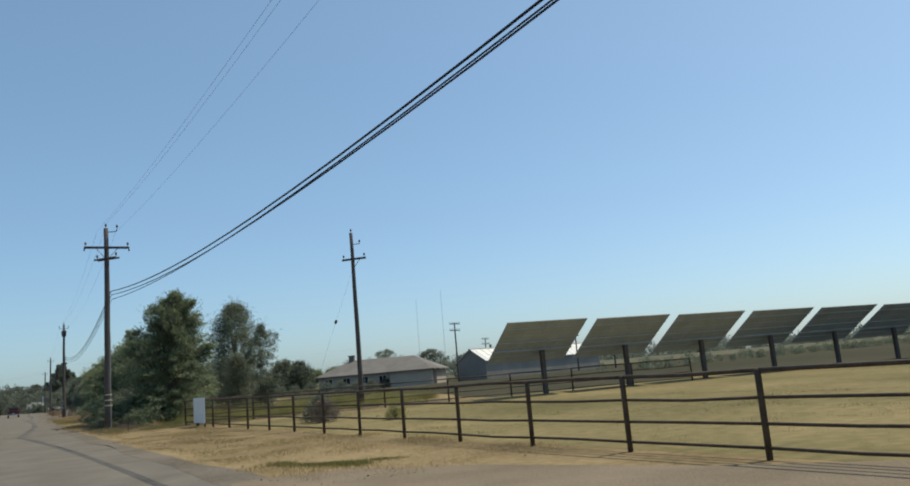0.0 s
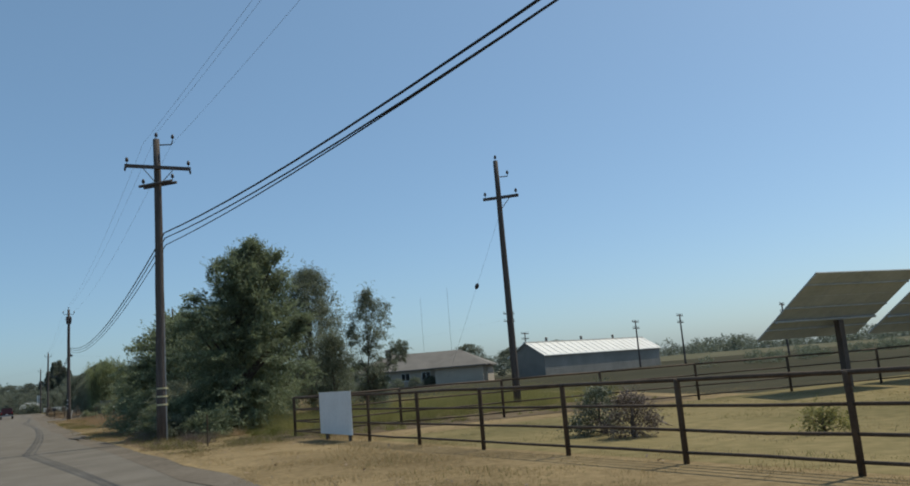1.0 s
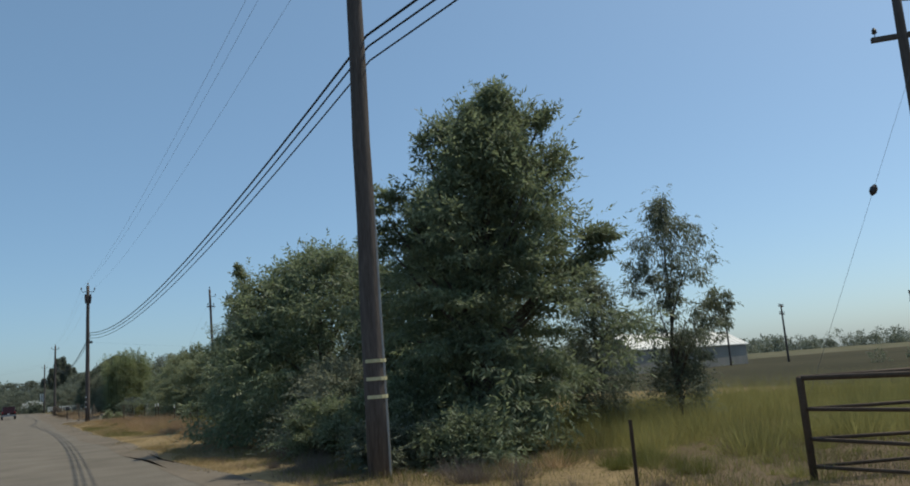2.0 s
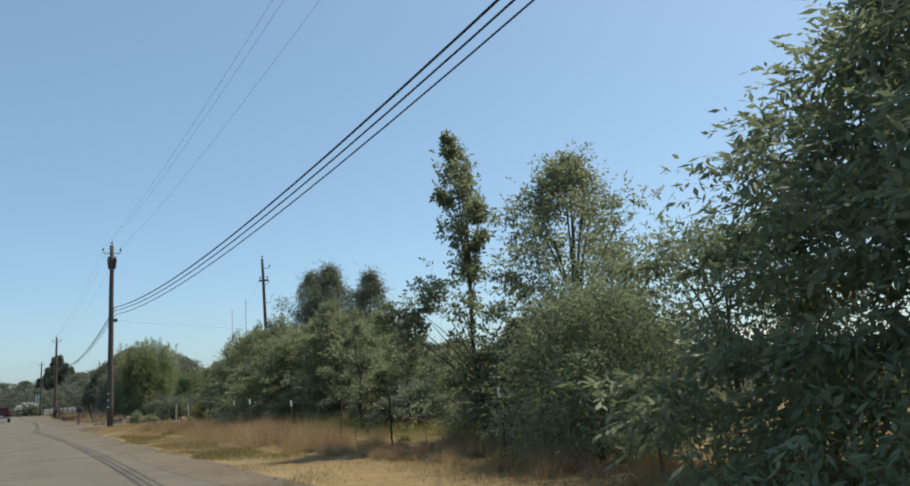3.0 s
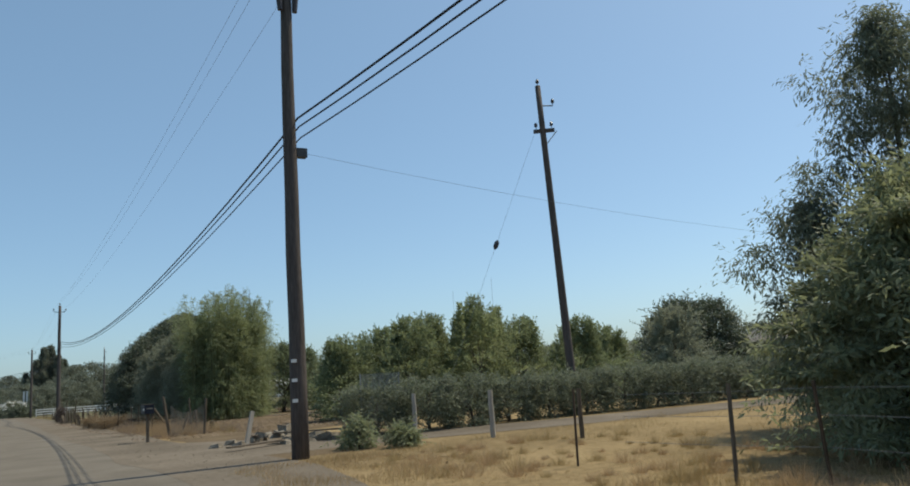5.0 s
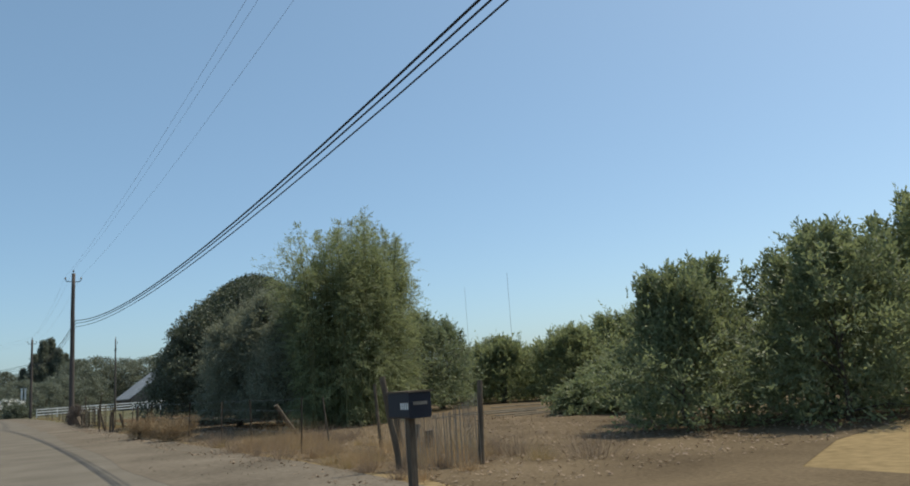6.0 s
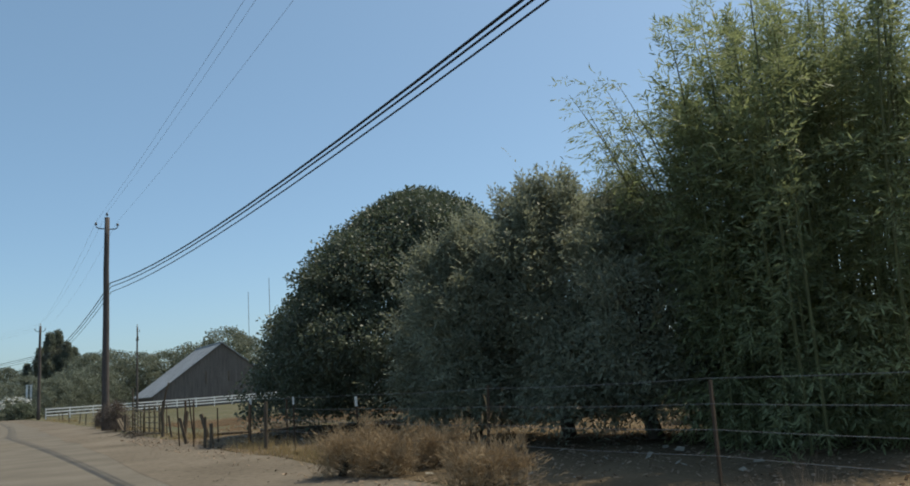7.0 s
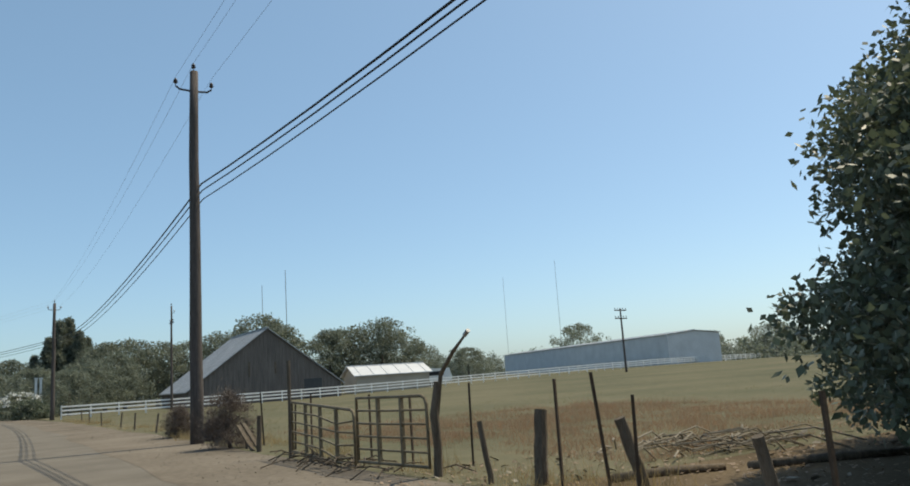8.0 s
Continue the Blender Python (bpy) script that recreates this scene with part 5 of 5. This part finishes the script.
for x, y, h in ((17.4, 149.6, 4.1), (19.4, 150.8, 3.7)):
    tree("orchard_tree", "dense dark orchard tree behind bamboo", x, y, h, 1.7, bushy, M_LEAF_DARK, 260, 48, 0.4, (0.14, 0.05), 0.08, 0.13, -0.2, 0.8, 0.3, (0, 0), 0.3, 12, group="orchard trees", shoots=20, shoot=0.14)
for x, y, h, r in ((24.0, 152.2, 2.8, 1.8), (26.6, 149.6, 3.1, 2.1), (30.4, 151.0, 3.8, 2.6), (34.5, 152.5, 4.3, 2.9), (30.5, 146.0, 3.8, 2.5)):
    tree("orchard_tree", "round yellow-green orchard tree on bare dirt", x, y, h, r, bushy, M_LEAF_BAMBOO, 400, 40, 0.4, (0.16, 0.055), 0.08, 0.13, -0.2, 0.8, 0.3, (0, 0), 0.3, 12, group="orchard trees", shoots=40, shoot=0.14)
for x, y, h, r in ((17.4, 137.4, 0.95, 0.9), (19.6, 138.2, 1.5, 1.4), (24, 142.5, 2.2, 1.9), (22, 136.5, 2.2, 2.0), (18.0, 135.4, 1.2, 1.1)):
    shrub("yard_bush", "leafy green bush beside a dirt yard", x, y, h, r, M_LEAF, group="yard bushes", clumps=200, per=38, spread=0.3, leaf=(0.1, 0.05), rough=0.6, boughs=20)
for k in range(24):
    t = thing("irrigation_pipe", "pale plastic pipe lying on the ground", "pipe", 12.5 + 11 * rng.random(), 136 + 11 * rng.random(), 0.03, -8 + 10 * rng.normal(), "pipes on the ground")
    part("pipe", Shape().tube([(-1.2, 0, 0), (0, 0.03, 0.01), (1.2, 0, 0)], 0.02, 6), M_STONE, t)
stump = old_post(8.4, 132.0, 0.36, 0.15, (0, 0), "short sawn tree stump", group="stumps")

# ---- distant trees ----
far_kinds = []
for k in range(5):
    pts = crown_points(260, 0.1, 1.0, 0.42 + 0.05 * k, dome if k < 3 else bushy, 0.35, rough=0.4)
    far_kinds.append(leaves("far_crown", pts, 0.075, 34, 0.035, 0.018, M_LEAF_FAR, 0.1, 0.8))
pts = crown_points(420, 0.04, 1.0, 0.3, cone, 0.3, rough=0.6)
far_kinds.append(leaves("far_crown", pts, 0.06, 34, 0.03, 0.016, M_LEAF_FAR, 0.1, 0.6))
trunk_mesh = Shape().tube([(0, 0, -0.05), (0, 0, 0.5)], [0.03, 0.015], 6).mesh("far_trunk", M_BARK)


def far_tree(x, y, h, wide=1.0, kind=0, label="leafy tree in the distance", group="distant trees"):
    t = thing("distant_tree", label, "tree", x, y, gz(x, y) - 0.1, rng.random() * 360, group)
    t.scale = (h * wide, h * wide, h)
    part("crown", far_kinds[kind], None, t)
    part("trunk", trunk_mesh, None, t)


for x, y, h, w in ((7.2, 306, 9.5, 0.9), (9.2, 304, 12.2, 0.8), (10.9, 305, 15.0, 0.75), (12.3, 306, 15.5, 0.7), (13.7, 304, 13.2, 0.8), (15.2, 307, 12.3, 0.8), (17, 309, 10.2, 0.9), (4, 312, 9, 1), (-2, 318, 9, 1.1), (-9, 322, 8.5, 1.2)):
    far_tree(x, y, h, w, 5 if x > 5 else int(rng.integers(5)))
for x, y, h, w in ((15.5, 284, 9.5, 1.1), (19, 290, 10.3, 1.1), (23.5, 288, 9.8, 1.2), (29, 294, 10, 1.2),
                   (34, 290, 11, 1.2), (39.5, 288, 13.6, 1.0), (44, 292, 12, 1), (52, 288, 10.5, 1.0), (56, 290, 11, 1.0), (62, 288, 12.2, 1.1), (67, 292, 10, 1.1), (73, 294, 7.5, 1.2), (85, 296, 6.3, 1.4), (12, 268, 6.5, 1.3), (9, 262, 5.2, 1.3), (16, 275, 7.5, 1.1), (6, 272, 6, 1.2), (1, 283, 6, 1.4), (-6, 300, 6.5, 1.5),
                   (142, 330, 12.5, 1.0), (225, 330, 11.5, 1.2), (240, 335, 10.5, 1.2), (210, 345, 10, 1.3)):
    far_tree(x, y, h, w, int(rng.integers(5)))
rose = shrub("flowering_bush", "dark bush with pale flowers where the road bends", 3.6, 258, 2.6, 2.2, M_LEAF_OLIVE, clumps=200, per=36, spread=0.4, leaf=(0.18, 0.09))
part("blossom", leaves("blossom", crown_points(60, 1.3, 2.9, 2.2, dome, 0.8), 0.3, 14, 0.16, 0.13, M_WHITE), None, rose, "pale flowers")
shrub("clipped_bush", "low dark clipped bush where the road bends", 4.6, 252, 1.8, 2.0, M_LEAF_OAK, clumps=200, per=36, spread=0.4, leaf=(0.18, 0.09))
for x, y, h, w in ((75, 150, 6.5, 1.1), (69, 152, 5, 1.4), (78, 140, 5, 1.3), (34, 146, 4, 1.4), (28, 138, 4.0, 1.4)):
    far_tree(x, y, h, w, int(rng.integers(5)))


def wood_line(name, label, n, spot, low, high, material=M_LEAF_FAR):
    """A far belt of trees, too many to count."""
    all_pts, sizes = [], []
    for k in range(n):
        x, y = spot()
        h = low + (high - low) * rng.random() ** 1.5
        p = crown_points(34, 0.05 * h, h, h * 0.55, dome if k % 3 else bushy, 0.4, rough=0.4)
        all_pts.append(p + np.array([x, y, 0]))
        sizes.append(np.full(34, h * 0.16))
    me = leaves(name, np.concatenate(all_pts), np.concatenate(sizes), 8, 0.9 * min(1, high / 8), 0.48 * min(1, high / 8), material, 0.1, 0.8)
    tagged(new(name, me), label, "woodland", kind="stuff")


wood_line("far_tree_belt", "belt of distant trees along the horizon", 330, lambda: (150 + 560 * rng.random(), 250 + 330 * rng.random()), 5, 10)
wood_line("far_tree_belt", "belt of distant trees along the horizon", 220, lambda: (-90 + 330 * rng.random(), 420 + 120 * rng.random()), 7, 13)
wood_line("far_tree_belt", "belt of distant trees along the horizon", 200, lambda: (230 + 420 * rng.random(), -60 + 330 * rng.random()), 4, 8)
wood_line("far_hedge", "low dark hedge across the fields", 150, lambda: (lambda u: (62 + 150 * u, 76 + 34 * u + 2 * rng.normal()))(rng.random()), 0.8, 1.5, M_LEAF_EUC)
wood_line("roadside_woods", "woods behind the bend of the road", 90, lambda: (-60 + 62 * rng.random(), 330 + 60 * rng.random()), 6, 11)

# ---- grasses ----
def beside(y0, y1, a, b, cover=0.6, scale=0.5):
    """Feet of grass between two offsets from the asphalt's edge."""
    def spot(n):
        y = y0 + (y1 - y0) * rng.random(n)
        x = np.interp(y, [p for p, _ in EDGE], [q for _, q in EDGE]) + a + (b - a) * rng.random(n) + np.array([0.7 * noise.noise((0.3, v * 0.55, 9.1)) + 0.3 * noise.noise((4.3, v * 1.9, 2.1)) for v in y])
        keep = np.array([noise.noise((px * scale, py * scale * 0.6, 7.7)) * 0.5 + 0.5 for px, py in zip(x, y)])
        return np.column_stack([x, y])[keep > 1 - cover - 0.2 * rng.random(n)]
    return spot


blades("verge_grass", "short dry golden grass on the verge", 190000, beside(14, 66, 0.5, 5.6, 0.62, 0.35), 0.06, 0.004, M_STRAW)
blades("verge_grass", "patches of short green grass on the verge", 36000, beside(14, 100, 0.5, 4.2, 0.36, 0.22), 0.08, 0.005, M_GREEN_GRASS)
def row_of_clumps(n, y0, y1, a, b, small, big):
    """Centres and sizes of clumps between two offsets from the asphalt's edge."""
    y = y0 + (y1 - y0) * rng.random(n)
    x = np.interp(y, [p for p, _ in EDGE], [q for _, q in EDGE]) + a + (b - a) * rng.random(n)
    lumpy = np.array([0.55 + 0.9 * max(0.0, noise.noise((px * 0.5, py * 0.22, 4.4)) + 0.4) for px, py in zip(x, y)])
    return np.column_stack([x, y, (small + (big - small) * rng.random(n) ** 2) * lumpy])


mounds("tall_weeds", "feathery tan and pinkish dry weeds along a wire fence", row_of_clumps(85, 62, 98, 2.9, 4.8, 0.3, 1.15), 320, 0.85, 0.0042, M_RUST_WEED)
mounds("tall_weeds", "pale straw clumps of dry weeds along a wire fence", row_of_clumps(110, 60, 101, 2.4, 6.0, 0.4, 0.9), 320, 0.9, 0.0024, M_STRAW)
mounds("tall_weeds", "grey dead weed clumps along a wire fence", row_of_clumps(40, 62, 104, 2.8, 4.8, 0.4, 0.8), 300, 0.9, 0.0025, M_DEAD)
mounds("tall_weeds", "rusty red clumps of dry weeds along a wire fence", row_of_clumps(45, 62, 100, 2.8, 4.6, 0.35, 1.05), 380, 0.9, 0.0026, M_RED_GRASS)
mounds("green_weeds", "dull green weeds among dry grass along a wire fence", row_of_clumps(40, 60, 100, 2.6, 5.6, 0.25, 0.6), 300, 0.9, 0.003, M_GREEN_GRASS)
mounds("tall_weeds", "tall feathery rust-tan weeds in dense clumps along a wire fence", np.column_stack([7.1 + 0.9 * rng.random(22), 84.5 + 11 * rng.random(22), 0.6 + 0.65 * rng.random(22)]), 420, 0.8, 0.0045, M_RUST_WEED)
mounds("low_weeds", "low rusty and straw weeds by a dirt driveway", row_of_clumps(90, 98, 111, 3.0, 7.5, 0.15, 0.5), 200, 0.9, 0.0026, M_RUST_WEED)
mounds("low_weeds", "low straw weeds by a dirt driveway", row_of_clumps(110, 98, 111, 2.8, 9.0, 0.12, 0.45), 180, 0.9, 0.0026, M_STRAW)
mounds("tall_weeds", "orange-tan dry weeds at the foot of roadside trees", row_of_clumps(16, 49, 54, 3.4, 4.6, 0.3, 0.7), 320, 0.9, 0.0024, M_RUST_WEED)
mounds("tall_weeds", "brown dead weeds at the foot of roadside trees", row_of_clumps(40, 46, 58, 1.2, 3.6, 0.3, 0.8), 260, 0.9, 0.0026, M_BRUSH)
mounds("green_weeds", "green weeds at the foot of roadside trees", row_of_clumps(22, 46, 52, 3.6, 5.6, 0.3, 0.7), 300, 0.9, 0.003, M_GREEN_GRASS)
mounds("yellow_weeds", "bushy yellow-green weeds in a neglected lot", np.column_stack([9.6 + 15 * rng.random(210), 46.5 + 12 * rng.random(210), 0.65 + 0.85 * rng.random(210) ** 2]), 380, 0.95, 0.003, M_YELLOW_WEED)
mounds("yellow_weeds", "bushy yellow-green weeds among shrubs", np.column_stack([9.2 + 6 * rng.random(80), 71 + 15 * rng.random(80), 0.5 + 0.8 * rng.random(80) ** 2]), 380, 0.95, 0.003, M_YELLOW_WEED)
def tuft_band(x0, y0, x1, y1, wide):
    """Feet of grass scattered about a line."""
    return lambda n: np.column_stack([np.linspace(x0, x1, n), np.linspace(y0, y1, n)]) + wide * rng.normal(size=(n, 2))


blades("verge_grass", "green grass beside a driveway apron", 7000, tuft_band(6.1, 18.6, 7.1, 16.4, 0.22), 0.07, 0.005, M_GREEN_GRASS)
blades("verge_grass", "green grass beside a driveway apron", 4000, tuft_band(7.6, 17.0, 8.4, 16.0, 0.18), 0.06, 0.005, M_GREEN_GRASS)
blades("verge_grass", "green grass at the roadside", 26000, beside(75, 94, 0.8, 2.4, 0.6, 0.4), 0.1, 0.004, M_GREEN_GRASS)
blades("dry_grass", "low pinkish dry weeds along the road", 60000, beside(58, 112, 0.8, 4.2, 0.36, 0.28), 0.16, 0.0035, M_RUST_WEED)
blades("dry_grass", "dry straw grass along the road", 110000, beside(56, 112, 0.7, 4.6, 0.55, 0.5), 0.1, 0.0035, M_STRAW)
blades("dry_grass", "sparse dry grass on a dirt yard", 40000, patchy(5.5, 24, 100, 113, 0.5), 0.12, 0.0035, M_STRAW)
blades("yellow_weeds", "tall yellow-green weeds in a neglected lot", 50000, patchy(8.8, 24, 45.8, 60, 0.62, 0.4), 0.25, 0.003, M_YELLOW_WEED, "weeds", 0.3)
blades("yellow_weeds", "tall yellow-green weeds among shrubs", 40000, patchy(8.6, 18, 69, 87, 0.6, 0.4), 0.4, 0.003, M_YELLOW_WEED, "weeds", 0.3)
mounds("low_weeds", "low dry weeds on bare ground behind a fence", np.column_stack([8.5 + 14 * rng.random(160), 42.5 + 7 * rng.random(160), 0.15 + 0.35 * rng.random(160) ** 2]), 160, 0.9, 0.003, M_YELLOW_WEED)
blades("pasture_grass", "rusty brown patches of short pasture grass", 50000, patchy(9.4, 30, 10, 45, 0.33, 0.16), 0.05, 0.005, M_DEAD)
blades("pasture_grass", "short mown pasture grass", 110000, patchy(9.4, 30, 8, 45, 0.7, 0.2), 0.035, 0.005, M_STRAW)
blades("pasture_grass", "green patches of pasture grass", 60000, patchy(9.4, 24, 14, 45, 0.36, 0.12), 0.06, 0.005, M_GREEN_GRASS)
mounds("tall_weeds", "tall pale dry weeds along a fence line", row_of_clumps(34, 127, 139, 2.4, 4.6, 0.5, 1.1), 260, 0.95, 0.0022, M_RUST_WEED)
mounds("tall_weeds", "pale straw weeds along a fence line", row_of_clumps(20, 127, 140, 2.4, 5.2, 0.4, 0.8), 260, 0.9, 0.0022, M_STRAW)
mounds("tall_weeds", "dead brown weeds along a fence line", row_of_clumps(40, 127, 141, 2.2, 6.0, 0.4, 0.9), 220, 0.9, 0.0024, M_DEAD)
blades("dry_weeds", "pale dry weeds along a fence line", 26000, beside(150, 232, 2.3, 3.6, 0.4, 0.6), 0.28, 0.005, M_STRAW, "weeds", 0.3)
blades("pasture_grass", "dry golden grass in the back pasture", 14000, patchy(7.5, 40, 166, 236, 0.42, 0.1), 0.12, 0.005, M_DEAD)
blades("pasture_grass", "olive-green patches in the back pasture", 90000, patchy(7.5, 70, 176, 240, 0.6, 0.05), 0.1, 0.006, M_GREEN_GRASS)
blades("pasture_grass", "reddish dry grass in the back pasture", 75000, patchy(8.2, 21, 165.5, 182, 0.62, 0.12), 0.2, 0.004, M_RED_GRASS)
for x, y, h, r in ((5.15, 148.1, 0.5, 0.3), (5.55, 147.5, 0.38, 0.26), (5.55, 144.6, 0.45, 0.3), (6.3, 149.2, 0.42, 0.35), (6.6, 147.8, 0.4, 0.32)):
    shrub("dry_bush", "dry brown brush at the roadside", x, y, h, r, M_TAN_BRUSH, group="dry brush", clumps=60, per=54, spread=0.2, leaf=(0.12, 0.008), droop=-0.4, boughs=6, reach=0.7, rough=0.7)
for x, y, h, r in ((5.72, 177.1, 1.25, 0.52), (6.1, 184.8, 0.85, 0.4), (6.4, 181.2, 0.5, 0.35)):
    shrub("dry_bush", "dense dead grey-brown bush beside a utility pole", x, y, h, r, M_BRUSH, group="dry brush", clumps=190, per=54, spread=0.17, leaf=(0.09, 0.012), droop=-0.3)
for x, y, a, b in ((5.82, 175.5, -62, 50), (5.74, 175.75, -75, 42)):
    t = thing("plank", "grey plank leaning against a short fence post", "plank", x, y, 0.3, 0, "leaning planks")
    part("plank", Shape().box(-0.42, 0.42, -0.05, 0.05, -0.018, 0.018, pose(0, 0, 0, 0, b, a)), M_OLDWOOD, t)
old_post(5.82, 174.95, 0.8, 0.07, (0.02, 0))


blades("mixed_weeds", "short mixed dry and green weeds beside roadside trees", 60000, patchy(4.6, 14, 43, 60, 0.62, 0.5), 0.16, 0.004, M_GREEN_GRASS, "weeds", 0.4)
blades("mixed_weeds", "short brown weeds beside roadside trees", 60000, patchy(4.4, 14, 43, 62, 0.6, 0.6), 0.14, 0.004, M_DEAD, "weeds", 0.4)


# ---- dead stalks, mesh panel, planks for sunlit streaks ----
def stalks(label, spots, height, spread, material):
    """Pale wiry dead stems with a few side twigs, too many to count."""
    d = Shape()
    for x, y, n in spots:
        for _ in range(n):
            px, py, h = x + spread * rng.normal(), y + spread * rng.normal(), height * (0.55 + 0.6 * rng.random())
            pts = [Vector((px + 0.05 * rng.normal() * k, py + 0.05 * rng.normal() * k, h * k / 5)) for k in range(6)]
            d.tube(pts, [0.008, 0.008, 0.007, 0.006, 0.004, 0.002], 4, False)
            for k in (2, 3, 4):
                d.tube([pts[k], pts[k] + Vector((0.08 * rng.normal(), 0.08 * rng.normal(), 0.06 + 0.08 * rng.random()))], [0.004, 0.0015], 4, False)
    tagged(new("dead_stalks", d.mesh("dead_stalks", material)), label, "weeds", kind="stuff")


stalks("pale wiry dead stalks against overgrown shrubs", [(8.5, 94.6, 4), (8.8, 93.8, 3), (8.2, 97.6, 5)], 1.25, 0.28, M_PALEPOST)
stalks("brown dead stalks among dry grass along a wire fence", [(7.4, 74, 3), (7.0, 78, 3), (7.5, 82, 4), (7.1, 86, 3), (9.5, 81, 4)], 0.85, 0.5, M_OLDWOOD)

mesh = thing("wire_mesh_panel", "grey wire mesh panel standing upright at the end of a hedge", "mesh panel", 9.05, 117.2, 0, 4)
grid = Shape()
for k in range(34):
    grid.tube([(1.25 * k / 33, 0.01 * math.sin(k), 0.05), (1.25 * k / 33, 0.01 * math.cos(k), 1.72)], 0.006, 4, False)
for k in range(34):
    grid.tube([(0, 0, 0.06 + 1.65 * k / 33), (1.25, 0, 0.06 + 1.65 * k / 33)], 0.004, 4, False)
part("wire_mesh", grid, M_STEEL, mesh)
for u in (0, 1.25):
    part("frame_tube", Shape().tube([(u, 0, -0.1), (u, 0, 1.74)], 0.02, 6), M_STEEL, mesh)

# pale planks added to imitate streaks of sunlit yard dirt beneath the trees
M_SUN_STREAK = surface("pale_sunlit_streak", (0.36, 0.28, 0.18), (0.62, 0.51, 0.37), 3, 0.9, 0.4, fine=16, stretch=(5, 0.6, 5))
for k in range(16):
    t = thing("plank", "pale plank added in place of a sunlit streak on dirt behind trees", "plank", 17.5 + 1.6 * rng.normal(), 156.2 + 0.8 * rng.normal(), 0.05 + 0.06 * (k // 6), 62 + 14 * rng.normal(), "scattered timber")
    part("plank", Shape().box(-0.11, 0.11, -0.9 - 0.6 * rng.random(), 0.9 + 0.6 * rng.random(), -0.03, 0.03), M_SUN_STREAK, t)
upright = thing("plank", "broken board standing upright in rubble", "plank", 6.1, 118.2, 0.2, 30, "rubble heap")
part("plank", Shape().box(-0.07, 0.07, -0.02, 0.02, -0.35, 0.75, pose(0, 0, 0, 4, 12, 0)), M_PALEPOST, upright)


# ---- litter ----
def litter(name, label, n, spot, size, material):
    """Small loose chips lying on the ground."""
    xy = spot(n)
    n = len(xy)
    a = rng.random(n) * 6.28
    s = size * (0.4 + rng.random(n) ** 2 * 1.6)
    mid = np.column_stack([xy, 0.02 + 0.4 * s])
    u = np.column_stack([np.cos(a), np.sin(a), 0.3 * rng.normal(size=n)]) * s[:, None]
    v = np.column_stack([-np.sin(a), np.cos(a), 0.3 * rng.normal(size=n)]) * (s * 0.6)[:, None]
    corners = np.stack([mid - u - v, mid + u - v * 0.6, mid + u * 0.7 + v, mid - u * 0.8 + v * 0.8], 1)
    tagged(new(name, quads_mesh(name, corners, material)), label, "litter", kind="stuff")


litter("dead_leaves", "dead leaves and twigs on the dirt", 30000, patchy(4.5, 16, 125, 168, 0.55, 0.5), 0.02, M_DEAD)
litter("pale_debris", "pale scraps and chips under trees", 700, patchy(5.5, 13, 143, 168, 0.6, 0.5), 0.045, M_STONE)
litter("gravel", "loose gravel along the shoulder", 16000, beside(14, 235, 0.05, 2.2, 0.5, 0.6), 0.011, M_DIRT)
litter("straw_litter", "flattened straw on the verge", 9000, beside(14, 112, 0.6, 5.2, 0.5, 0.6), 0.016, M_STRAW)
litter("clods", "dark clods and dung on the verge", 1800, beside(14, 112, 0.6, 5.2, 0.45, 0.6), 0.02, M_DEAD)
